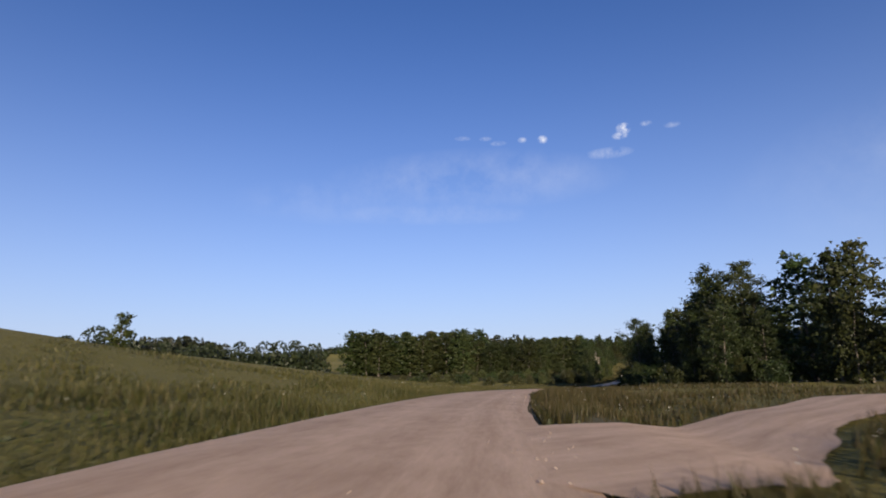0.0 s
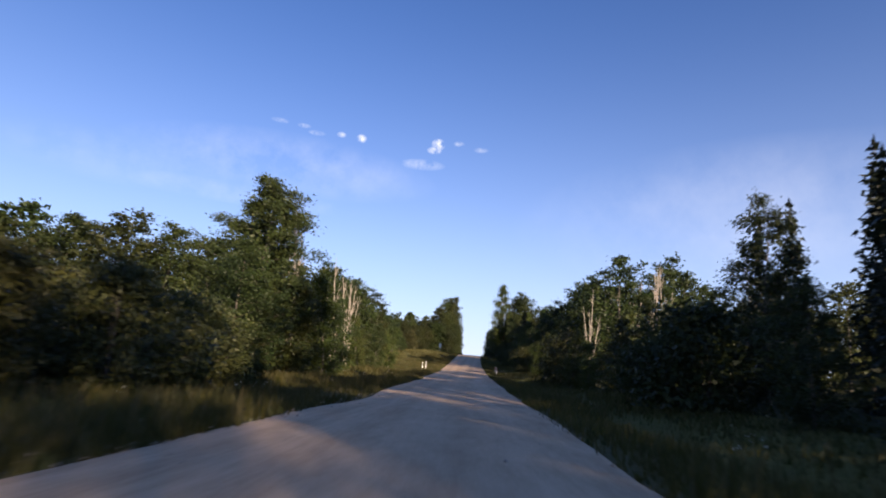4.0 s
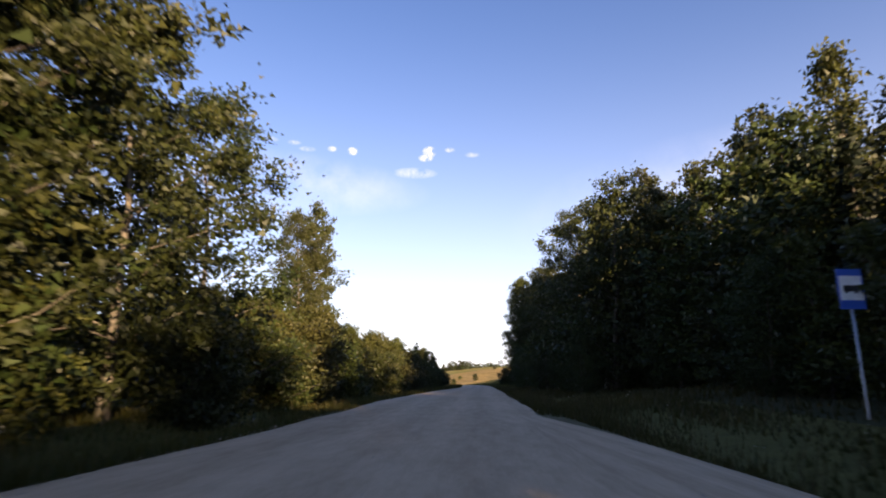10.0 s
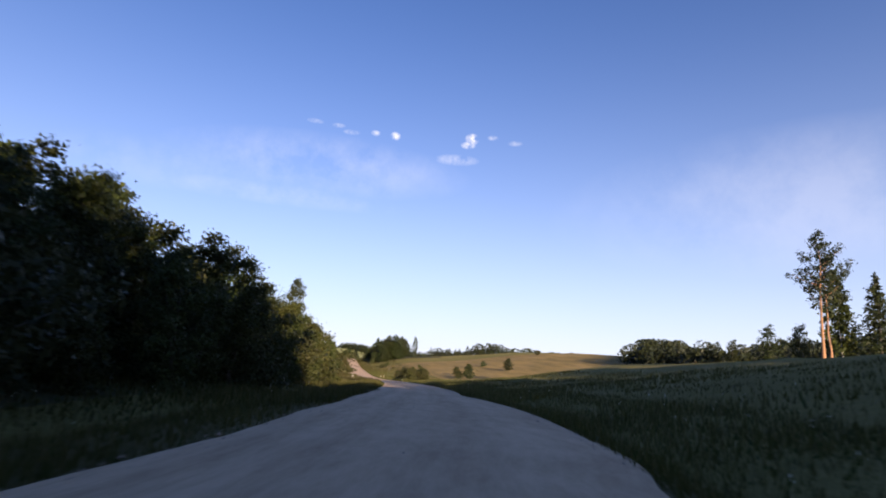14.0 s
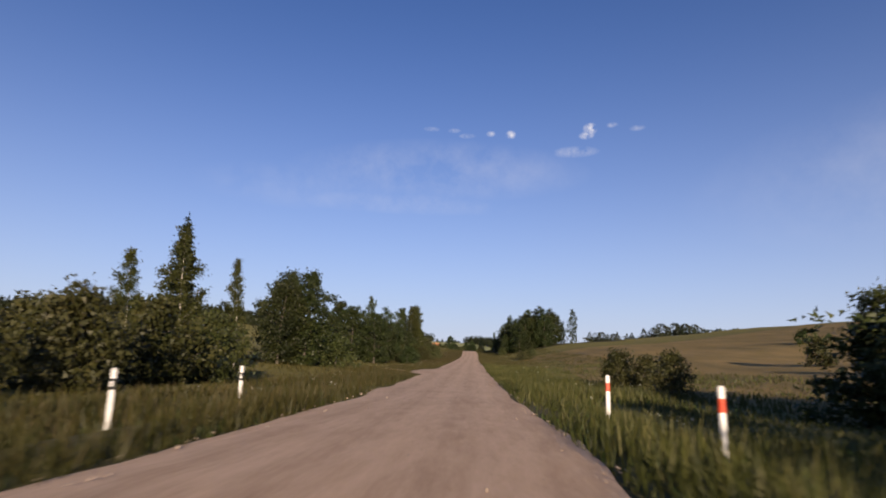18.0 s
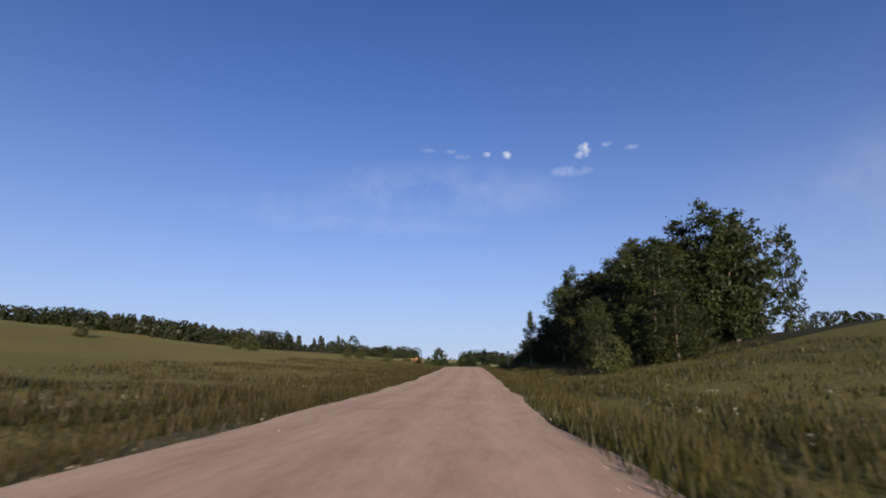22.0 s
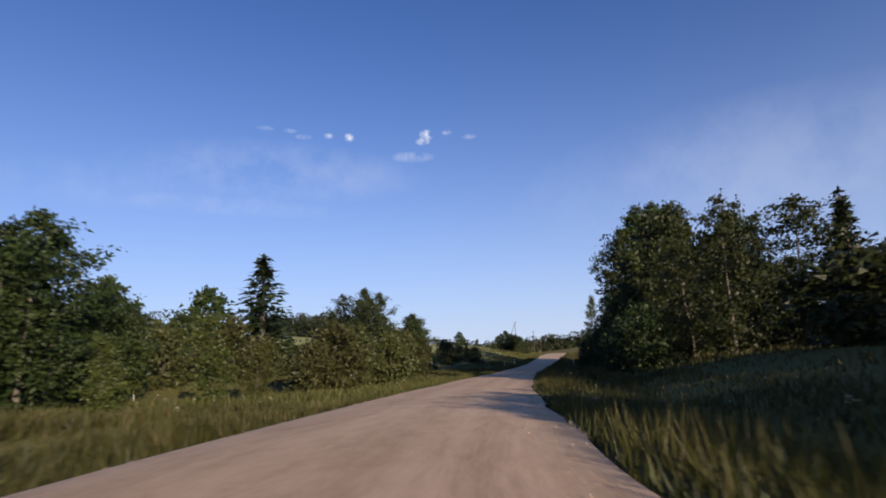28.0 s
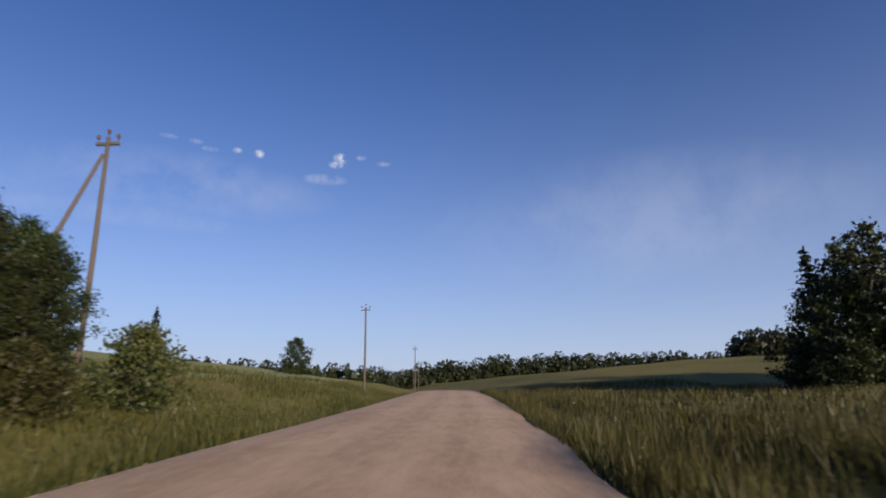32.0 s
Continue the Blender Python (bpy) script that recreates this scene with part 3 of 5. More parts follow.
build_ground()
road_ys = np.concatenate([np.concatenate([np.arange(-200, -4, 2.0), np.arange(-4, 1180, 0.6), np.arange(1180, 1400, 2.0)]), np.arange(1400, 2600, 20.0)])
ribbon("road", road_ys, road_x(road_ys), edge_at(road_ys, -1), edge_at(road_ys, 1), 0.06, "dusty pinkish gravel road with worn wheel tracks")
TRACKS = (  # (metres right of the middle, y), half widths
    (((0.5, 6.8), (2.2, 8.4), (3.6, 10.2), (5.4, 12.2), (7.6, 14.2), (12, 18.6), (20, 24), (60, 40)), (2.6, 2.9, 2.4, 1.8, 1.6, 1.6, 1.4, 1.3)),
    (((-3.0, 335), (-5.4, 331), (-6.8, 327), (-7.8, 323), (-8.6, 320)), (0.9, 1.1, 1.1, 0.9, 0.3)),
    (((-1.5, 702), (-3.2, 703.2), (-5.0, 704.6), (-6.6, 705.4), (-8.0, 705.8)), (1.6, 1.7, 1.1, 0.7, 0.3)),
    (((2.2, 346), (3.5, 356), (3.8, 366), (2.2, 378)), (0.4, 1.5, 1.5, 0.4)),
)
for line, wide in TRACKS:
    t = np.linspace(0, len(line) - 1, 60)
    ly = np.interp(t, range(len(line)), [p[1] for p in line])
    ld = np.interp(t, range(len(line)), [p[0] for p in line])
    w = np.interp(t, range(len(line)), wide)
    ribbon("side_track", smooth(ly, 4), road_x(ly) + smooth(ld, 4), w, w, 0.08, "bare gravel turning beside the road", 9, 0.0)


# ---- trees ----
def limb_path(rng, a, b, bend, n=4):
    t = np.linspace(0, 1, n)[:, None]
    side = rng.normal(0, bend, 3)
    return a + (b - a) * t + side * (t * (1 - t)) * 4 * 0.5


ENVELOPE = {
    "round": ((0, 0.2, 0.45, 0.75, 1), (0.55, 0.95, 1.0, 0.72, 0.15)),
    "tall": ((0, 0.2, 0.5, 0.8, 1), (0.75, 1.0, 0.98, 0.72, 0.22)),
    "narrow": ((0, 0.15, 0.4, 0.7, 1), (0.6, 1.0, 0.9, 0.6, 0.08)),
}


def leafy_tree(seed, h, base, rad, shape, limbs, clumps, per, leaf, trunk_r, droop=0.0, stems=1):
    """Trunk with limbs, and a crown of leaf clumps along them; two shapes."""
    rng = np.random.default_rng(seed)
    wood, crown = Shape(), Shape()
    tops = []
    for s in range(stems):
        lean = rng.normal(0, 0.03 + 0.05 * (stems > 1), 2) * h
        z = np.linspace(0, 1, 7)
        line = np.stack([lean[0] * z**1.5 + rng.normal(0, 0.04, 7) * h * 0.12, lean[1] * z**1.5 + rng.normal(0, 0.04, 7) * h * 0.12, z * h * rng.uniform(0.9, 1.0)], 1)
        line[0, :2] = rng.normal(0, 0.25, 2) * (stems > 1)
        line[0, 2] = -0.3
        tube(wood, line, trunk_r * (1 - z * 0.93) * (1 + 0.5 * (z == 0)), 6 if stems == 1 else 4)
        tops.append(line)
    centres, outs = [], []
    ex, ev = ENVELOPE[shape]
    for k in range(limbs):
        line = tops[k % stems]
        q = (k + rng.uniform(0, 1)) / limbs
        zc = base + (h - base) * q
        r = rad * np.interp(q, ex, ev) * rng.uniform(0.6, 1.15)
        ang = k * 2.4 + rng.normal(0, 0.4)
        z0 = max(zc - r * rng.uniform(0.25, 0.6), base * 0.7)
        a = np.array([np.interp(z0, line[:, 2], line[:, i]) for i in range(2)] + [z0])
        b = np.array([a[0] + r * np.cos(ang), a[1] + r * np.sin(ang), min(zc + r * 0.12, h * 1.02)])
        path = limb_path(rng, a, b, 0.12 * r)
        if per > 14 and (per > 50 or k % 2 == 0):
            tube(wood, path[[0, 2, 3]], np.linspace(trunk_r * 0.33 * (1 - 0.7 * q), 0.012, 3), 3, cap=False)
        n = max(2, int(round(clumps / limbs * (0.6 + r / rad))))
        for c in range(n):
            t = rng.uniform(0.35, 1.08) if c else 1.0
            p = path[0] + (path[-1] - path[0]) * t + rng.normal(0, 0.13, 3) * r
            centres.append(p)
            outs.append((b - a) / (r + 0.3))
    for line in tops:
        for c in range(3):
            centres.append(line[-1] - [0, 0, 0.02 * h * c] + rng.normal(0, 0.12, 3))
            outs.append(np.array([0, 0, 1.0]))
    centres, outs = np.array(centres), np.array(outs)
    m = rng.integers(int(per * 0.6), int(per * 1.4) + 1, len(centres))  # leaves in each clump
    cc = np.repeat(centres, m, 0)
    size = np.repeat(rng.uniform(0.7, 1.25, len(centres)), m)[:, None]
    sig = np.array([0.36, 0.36, 0.26]) * (0.55 + 0.11 * rad)
    off = rng.normal(size=cc.shape) * sig * size
    if droop:
        off[:, 2] -= np.abs(rng.normal(size=len(cc))) * droop
    oo = np.repeat(outs, m, 0) * 0.5 - np.array([0, 0, 0.35 + droop])
    pts = cc + off
    pts[:, 2] = np.maximum(pts[:, 2], 0.15)
    blades(crown, rng, pts, leaf, 0, 0.3, oo)
    fine = per > 30
    n = int(clumps * (9.0 if fine else 3.0))  # the dense heart of the crown
    q, ang = rng.uniform(0, 0.93, n), rng.uniform(0, 6.28, n)
    r = rad * np.interp(q, ex, ev) * np.sqrt(rng.uniform(0, 1, n)) * (0.74 if fine else 0.7)
    line = tops[0]
    z = base * 0.8 + (h - base * 0.8) * q
    heart = np.stack([np.interp(z, line[:, 2], line[:, 0]) + r * np.cos(ang), np.interp(z, line[:, 2], line[:, 1]) + r * np.sin(ang), z], 1)
    blades(crown, rng, heart, (0.13 * rad + 0.24) * (0.40 if fine else 0.7), 0, 0.3, None, 0.42)
    return wood, crown


def spruce_shapes(seed, h, rad, thick=1.0):
    rng = np.random.default_rng(seed)
    wood, crown = Shape(), Shape()
    tube(wood, [(0, 0, -0.3), (0.02, 0, h * 0.5), (0, 0, h)], [0.02 * h * 0.6, 0.012 * h * 0.6, 0.01], 6)
    levels, leaf = int(h * 2.1), 0.36 / thick**0.5
    pts, outs = [], []
    for k in range(levels):
        q = k / levels
        z = 0.6 + (h - 0.7) * q
        length = rad * (1 - q) ** 0.85 * rng.uniform(0.8, 1.1) + 0.12
        for b in range(7):
            ang = b * 0.9 + k * 1.3 + rng.normal(0, 0.2)
            L = length * rng.uniform(0.65, 1.15)
            way = np.array([np.cos(ang), np.sin(ang), 0])
            n = max(3, int(L / 0.16 * thick))
            t = rng.uniform(0.1, 1.0, n)[:, None]
            p = np.array([0, 0, z]) + way * L * t + np.array([0, 0, -1]) * (0.45 * L * t - 0.16 * L * t * t) + rng.normal(0, 0.08, (n, 3))
            pts.append(p)
            outs.append(np.repeat((way * 1.1 + [0, 0, -0.5])[None], n, 0))
            if k % 3 == 0 and b % 2 == 0:
                tube(wood, [(0, 0, z), way * L * 0.5 + [0, 0, z - 0.2 * L], way * L + [0, 0, z - 0.3 * L]], [0.03, 0.02, 0.006], 3, cap=False)
    n = levels * 9
    q, ang = rng.uniform(0, 0.94, n), rng.uniform(0, 6.28, n)
    r = rad * (1 - q) ** 0.85 * np.sqrt(rng.uniform(0, 1, n)) * 0.72
    blades(crown, rng, np.stack([r * np.cos(ang), r * np.sin(ang), 0.5 + (h - 0.7) * q], 1), 0.55, 0, 0.3, None, 0.4)
    for c in range(10):
        pts.append(np.array([[0, 0, h - 0.06 * c]]))
        outs.append(np.array([[0, 0, 1.5]]))
    blades(crown, rng, np.concatenate(pts), leaf, 0, 0.5, np.concatenate(outs), 0.27)
    return wood, crown


def pine_shapes(seed, h):
    return leafy_tree(seed, h, h * 0.55, h * 0.2, "round", 16, 60, 30, 0.30, 0.016 * h)


def dead_shapes(seed, h):
    rng = np.random.default_rng(seed)
    wood = Shape()
    for s in range(4):
        ang, lean = rng.uniform(0, 6.28), rng.uniform(0.02, 0.16)
        top = h * rng.uniform(0.7, 1.0)
        z = np.linspace(0, 1, 6)
        line = np.stack([np.cos(ang) * lean * h * z**1.3, np.sin(ang) * lean * h * z**1.3, z * top - 0.2], 1) + rng.normal(0, 0.05, (6, 3)) * z[:, None]
        tube(wood, line, 0.085 * (1 - 0.9 * z), 6)
        for b in range(7):
            q = rng.uniform(0.35, 0.95)
            a = np.array([np.interp(q, z, line[:, i]) for i in range(3)])
            th, L = rng.uniform(0, 6.28), rng.uniform(0.5, 1.6) * (1.1 - q) + 0.3
            e = a + np.array([np.cos(th) * L * 0.5, np.sin(th) * L * 0.5, L])
            tube(wood, limb_path(rng, a, e, 0.1), [0.025, 0.018, 0.012, 0.005], 4, cap=False)
    return wood, None


TREES = {}  # kind: leaf, bark, height of the model, label, category, maker, models


def kind_of_tree(kind, leaf, bark, h, label, category, maker, models=2):
    TREES[kind] = (leaf, bark, h, label, category, maker, models)


kind_of_tree("alder", "alder", BARK, 13.0, "dense dark green alder growing in the roadside wood", "tree",
    lambda k, lod: leafy_tree(20 + k, 13.0, 0.6, 3.1, "tall", 30, 118, *((84, 0.185), (34, 0.285), (10, 0.52))[lod], 0.15), 3)
kind_of_tree("maple", "maple", BARK, 12.0, "leafy maple with a dense rounded crown in the wood", "tree",
    lambda k, lod: leafy_tree(30 + k, 12.0, 0.5, 3.3, "round", 30, 118, *((84, 0.185), (34, 0.285), (10, 0.52))[lod], 0.15), 3)
kind_of_tree("aspen", "aspen", BARK, 20.0, "tall grey-green aspen with a full leafy crown", "tree",
    lambda k, lod: leafy_tree(40 + k, 20.0, 1.6, 4.4, "tall", 44, 220, *((120, 0.20), (42, 0.32), (11, 0.62))[lod], 0.26))
kind_of_tree("birch", "birch", BIRCH_BARK, 15.0, "slender birch with a white trunk and hanging twigs", "tree",
    lambda k, lod: leafy_tree(60 + k, 15.0, 2.0, 2.3, "narrow", 30, 116, *((92, 0.18), (46, 0.26), (12, 0.52))[lod], 0.12, 0.35), 3)
kind_of_tree("spruce", "spruce", BARK, 14.0, "dark green pointed spruce among the leafy trees", "tree", lambda k, lod: spruce_shapes(80 + k, 14.0, 2.5, (2.0, 1.3, 0.8)[lod]))
kind_of_tree("sapling", "birch", BARK, 6.0, "young light green tree at the edge of the road", "tree",
    lambda k, lod: leafy_tree(100 + k, 6.0, 0.2, 1.35, "narrow", 16, 60, *((74, 0.145), (34, 0.22), (12, 0.38))[lod], 0.055, 0.0, 2), 3)
kind_of_tree("willow", "willow", BARK, 3.4, "rounded grey-green willow bush in the rough grass", "bush",
    lambda k, lod: leafy_tree(120 + k, 3.4, 0.1, 2.0, "round", 20, 64, *((74, 0.14), (34, 0.21), (12, 0.36))[lod], 0.045, 0.0, 4), 3)
kind_of_tree("bush", "alder", BARK, 2.6, "low dark leafy bush under the trees", "bush",
    lambda k, lod: leafy_tree(140 + k, 2.6, 0.05, 1.7, "round", 14, 42, *((76, 0.14), (34, 0.215), (11, 0.38))[lod], 0.04, 0.0, 3))
kind_of_tree("oak", "alder", BARK, 10.0, "broad round-crowned tree standing in the meadow", "tree",
    lambda k, lod: leafy_tree(160 + k, 10.0, 0.5, 4.0, "round", 36, 160, *((92, 0.20), (44, 0.30), (13, 0.56))[lod], 0.2))
kind_of_tree("pine", "pine", PINE_BARK, 16.0, "pine with a bare reddish trunk and a high crown", "tree", lambda k, lod: pine_shapes(180 + k, 16.0), 1)
kind_of_tree("dead", None, DEAD_BARK, 8.0, "bare dead grey tree with upright broken stems", "tree", lambda k, lod: dead_shapes(190 + k, 8.0))
NAMES = {"alder": "alder_tree", "maple": "maple_tree", "aspen": "aspen_tree", "birch": "birch_tree", "spruce": "spruce_tree", "sapling": "young_tree", "willow": "willow_bush", "bush": "leafy_bush", "oak": "broad_tree", "pine": "pine_tree", "dead": "dead_tree"}
made = {}
pick = random.Random(7)


def tree(kind, y, d, h, wide=1.0, which=None, turn=None, lod=None):
    """Stands a tree of that kind and height at y, d."""
    leaf, bark, model, label, category, maker, models = TREES[kind]
    if lod is None:
        lod = 0 if abs(d) < (12.0 if h > 5 else 9.0) and 0 < y < 1160 else 1 if abs(d) < 27 else 2
    reach = {"alder": 3.1, "maple": 3.3, "aspen": 4.4, "oak": 4.0, "pine": 3.2, "birch": 2.5, "spruce": 2.5, "willow": 2.0, "bush": 1.7}.get(kind, 1.4) * h / model
    wide = min(wide, max(0.42, (abs(d) - 4.2) / (1.25 * reach)))
    v = (pick.randrange(models) if which is None else which % models) + 100 * lod
    m = pose(*spot(y, d, 0.12), 0, 0, pick.uniform(0, 360) if turn is None else turn)
    size = Matrix.Diagonal((h / model * wide, h / model * wide, h / model, 1))
    if (kind, v) not in made:
        wood, crown = maker(v % 100, lod)
        root = tagged(new(NAMES[kind]), label, category, "roadside " + ("bushes" if category == "bush" else "trees"))
        part("trunk", wood, bark, root, smooth=True)
        if crown:
            part("crown", crown, LEAF[leaf], root)
        root.matrix_basis = m @ size
        made[kind, v] = (root, size.inverted())
        return root
    root, back = made[kind, v]
    return copy_thing(root, m @ size @ back)


def wood_strip(y0, y1, d0, d1, gap, kinds, low, high, seed, wide=1.0, rows=1.25, edge=None, lod=None, front=0.8):
    """A stretch of wood between two lines along the road; kinds is a string of names, repeated for weight."""
    rng = random.Random(seed)
    names = kinds.split()
    d, sign, row = abs(d0), 1 if d0 > 0 else -1, 0
    while d <= abs(d1):
        y = y0 + (gap * 0.5 if row % 2 else 0)
        while y <= y1:
            kind = rng.choice(names)
            if kind == "alder" and rng.random() < 0.45:
                kind = "maple"
            h = rng.uniform(low, high) * (front if row == 0 and abs(d1 - d0) > 6 else 1.0)
            if kind == "bush" and h > 3.3:
                kind = "maple"
            shift = np.interp(y, edge[0], edge[1]) if edge else 0.0
            tree(kind, y + rng.uniform(-0.4, 0.4) * gap, sign * (d + shift + rng.uniform(-0.35, 0.35) * gap), h, wide * rng.uniform(0.9, 1.2) * (1.22 if d > 13 and kind not in ("bush", "willow", "sapling") else 1.0), lod=lod)
            y += gap * rng.uniform(0.8, 1.2)
        d, row = d + gap * rows, row + 1


# the wood on the inside of the first bend, and its edge, which nears the road
FIRST_EDGE = ((52, 60, 71, 81, 90, 175), (24, 14, 6, 1.5, -1, -1))
wood_strip(54, 121, 13, 17, 5.0, "alder alder birch alder", 7.5, 10.0, 1, edge=FIRST_EDGE)
wood_strip(54, 121, 20, 27, 6.0, "alder aspen alder birch spruce", 11.5, 15, 111, edge=FIRST_EDGE, front=1.0)
wood_strip(133, 168, 12.5, 23, 5.4, "alder alder spruce alder", 7.8, 9.8, 101)
wood_strip(60, 168, 9.8, 9.8, 3.4, "bush sapling bush", 2.0, 3.4, 2, edge=FIRST_EDGE)
tree("alder", 117, 23.9, 17), tree("alder", 70, 24, 10.5), tree("aspen", 76, 25, 12.5), tree("birch", 131, 22, 12), tree("spruce", 155, 13, 8.5), tree("spruce", 159, 14.2, 8.8), tree("spruce", 165, 15, 8.7), tree("alder", 84, 21, 16), tree("alder", 62, 30, 13), tree("alder", 92, 16, 10.2), tree("alder", 66, 20, 9)
# low open wood with dead stems on the right
wood_strip(168, 236, 8.8, 8.8, 3.2, "bush sapling willow sapling", 2.2, 4.0, 3)
wood_strip(172, 240, 14, 18, 5.2, "sapling sapling alder", 4, 6.2, 4)
wood_strip(200, 240, 17.5, 31, 6.0, "alder birch alder spruce alder", 12, 15, 104, front=0.9)
for y, d, h in ((178, 13, 9), (186, 17, 10), (192, 12, 8.5), (205, 21, 12), (212, 23, 13), (219, 25, 13), (226, 18, 11), (182, 23, 11), (209, 18, 12), (216, 20, 12)):
    tree("dead", y, d, h)
# the long wood on the right, with a glade behind the bus stop
wood_strip(240, 293, 12.5, 19, 5.6, "alder alder birch spruce alder aspen", 12, 15.5, 5, front=0.72)
wood_strip(262, 292, 21, 34, 5.6, "alder alder birch", 12, 14.5, 124, front=1.0)
tree("alder", 492.5, -13.0, 7.6, 1.0), tree("alder", 495.5, -14.6, 8.2, 1.0)
# a row added to cast shade on the road near y 262
wood_strip(226, 250, 10.8, 10.8, 4.0, "alder sapling alder", 5.5, 7.5, 121)
# two unseen clumps, added to close sunny gaps on the road near y 520
wood_strip(460, 475, 24, 34, 6.0, "alder alder", 12, 13.5, 122, front=1.0)
wood_strip(473, 484, 16.5, 27, 4.0, "alder alder", 8.8, 10.6, 123, front=1.0)
# mostly unseen trees behind the glade, added so the road beyond y 350 is shaded
wood_strip(308, 328, 25, 38, 6.5, "alder aspen alder", 13, 16, 119, front=1.0)
wood_strip(333, 352, 14.5, 38, 5.2, "spruce alder alder birch alder", 8.6, 10.8, 118, front=0.8)
wood_strip(297, 331, 14.0, 22, 4.6, "alder maple sapling", 5.0, 7.2, 154)
tree("spruce", 354, 17.7, 14.8, 0.85), tree("spruce", 347, 18.2, 15.2, 0.85), tree("spruce", 350.5, 21.6, 17, 0.9), tree("birch", 352, 19.6, 12.2)
wood_strip(333, 352, 11.8, 11.8, 3.4, "bush alder sapling", 3.0, 6.5, 120)
wood_strip(352, 384, 14.5, 27, 4.8, "alder spruce alder birch alder", 9.6, 11.4, 105, front=0.9)
wood_strip(385, 398, 15.5, 28, 5.0, "alder spruce alder birch alder", 12.5, 15.0, 109, front=0.85)
wood_strip(398, 472, 12.5, 21, 5.6, "alder aspen birch alder aspen", 15, 19, 106)
wood_strip(240, 295, 8.4, 8.4, 3.4, "bush bush sapling alder", 2.4, 4.6, 6)
wood_strip(352, 396, 12.2, 12.2, 3.4, "bush sapling alder", 3.0, 7.0, 7)
wood_strip(397, 474, 8.4, 8.4, 3.4, "bush bush sapling alder", 3.0, 6.0, 8)
tree("birch", 282, 8.9, 18.5, 1.15), tree("alder", 285, 11.6, 15, 1.15), tree("maple", 281, 12.4, 15.5, 1.15), tree("alder", 280, 14, 16, 1.1), tree("birch", 289, 7.6, 12, 1.2), tree("alder", 276, 11.5, 11), tree("alder", 270, 10.5, 9), tree("alder", 291, 10, 11), tree("alder", 294, 12.5, 10, 1.1), tree("alder", 287, 16, 13), tree("bush", 303, 13, 2.4), tree("sapling", 333, 11, 3.6), tree("bush", 326, 15, 2.6)
tree("spruce", 346, 22, 15), tree("birch", 386, 21.0, 17.5), tree("spruce", 392, 18.3, 16.5), tree("alder", 388, 17.5, 14.5, 1.1), tree("aspen", 406, 16, 18), tree("aspen", 416, 10.2, 18), tree("birch", 404, 11, 15), tree("alder", 381, 14.5, 9.5), tree("alder", 396, 14, 13), tree("alder", 379, 18, 12)
tree("aspen", 468, 10.0, 19, 0.9), tree("birch", 476, 10.4, 16), tree("aspen", 460, 9.6, 19), tree("aspen", 450, 12.5, 19), tree("aspen", 444, 13.5, 18), tree("alder", 455, 13, 18, 1.2), tree("alder", 464, 13.5, 18.5, 1.2), tree("alder", 448, 16, 18, 1.2), tree("alder", 472, 10, 15), tree("oak", 492, 7.8, 3.7, 1.25), tree("bush", 490.5, 7.4, 1.5, 1.2), tree("alder", 478, 13.5, 15), tree("alder", 474, 13.2, 16), tree("alder", 481, 16.5, 13), tree("alder", 485, 20, 12), tree("alder", 483, 13.5, 8), tree("bush", 479, 9.6, 1.8)
# tall trees out of view, added to shade the road and slope past the bend
wood_strip(464, 490, 37, 120, 8.5, "aspen alder aspen", 17, 20, 107, 1.1, lod=2, edge=((464, 477, 490), (7, 2, -3)), front=1.0)
wood_strip(494, 506, 19.5, 30, 3.0, "alder bush alder", 2.8, 4.0, 154, 1.1, front=1.0)
# back rows added to the right woods, mostly hidden, to block the low sun
wood_strip(78, 168, 33, 56, 8.0, "alder alder spruce", 10, 12.5, 151, 1.15, lod=2, front=1.0)
wood_strip(196, 290, 36, 66, 7.5, "alder alder spruce aspen", 11, 13.0, 152, 1.15, lod=2, front=1.0)
wood_strip(398, 470, 27, 52, 7.0, "alder aspen alder", 13, 15.5, 153, 1.15, lod=2, front=1.0)
# meadow and woods to the left before the tall aspens
wood_strip(168, 208, -8.8, -13, 4.0, "sapling willow sapling alder", 3.2, 6.0, 11)
wood_strip(155, 172, -8.2, -12, 2.6, "willow sapling willow", 2.4, 3.6, 112)
tree("aspen", 174, -9.8, 9.6, 1.5), tree("aspen", 178, -11.5, 9.8, 1.2), tree("alder", 180, -12, 8), tree("alder", 164, -15, 5.2), tree("dead", 176, -8.6, 10), tree("dead", 188, -9.5, 8.5), tree("dead", 191, -9.0, 8), tree("dead", 205, -12, 9)
wood_strip(204, 221, -34, -58, 5.8, "alder aspen alder aspen alder", 11, 13.2, 13, 1.25, lod=1, front=1.0)
wood_strip(208, 228, -60, -104, 5.8, "alder aspen alder aspen alder", 14.5, 17, 132, 1.25, lod=2, front=1.0)
wood_strip(224, 300, -34, -48, 7.5, "alder aspen alder spruce", 11, 13.5, 131, 1.2, lod=2, front=1.0)
wood_strip(222, 262, -20.5, -28, 5.6, "alder alder aspen birch alder", 12, 15, 14, front=0.85)
wood_strip(264, 276, -20.5, -28, 5.2, "alder alder birch alder", 9.5, 11.5, 142, front=0.85)
wood_strip(278, 294, -20.5, -28, 4.6, "alder alder birch alder", 6.4, 7.8, 143, front=0.9)
wood_strip(150, 202, -17, -62, 6.5, "willow bush willow", 1.8, 3.0, 141)
wood_strip(224, 294, -17.5, -17.5, 4.0, "bush sapling willow alder", 2.4, 5.6, 15)
wood_strip(322, 358, -17, -40, 5.6, "aspen alder aspen alder", 9.4, 11.2, 16, edge=((322, 334, 346, 360), (16, 10, 3, 0)), front=0.9)
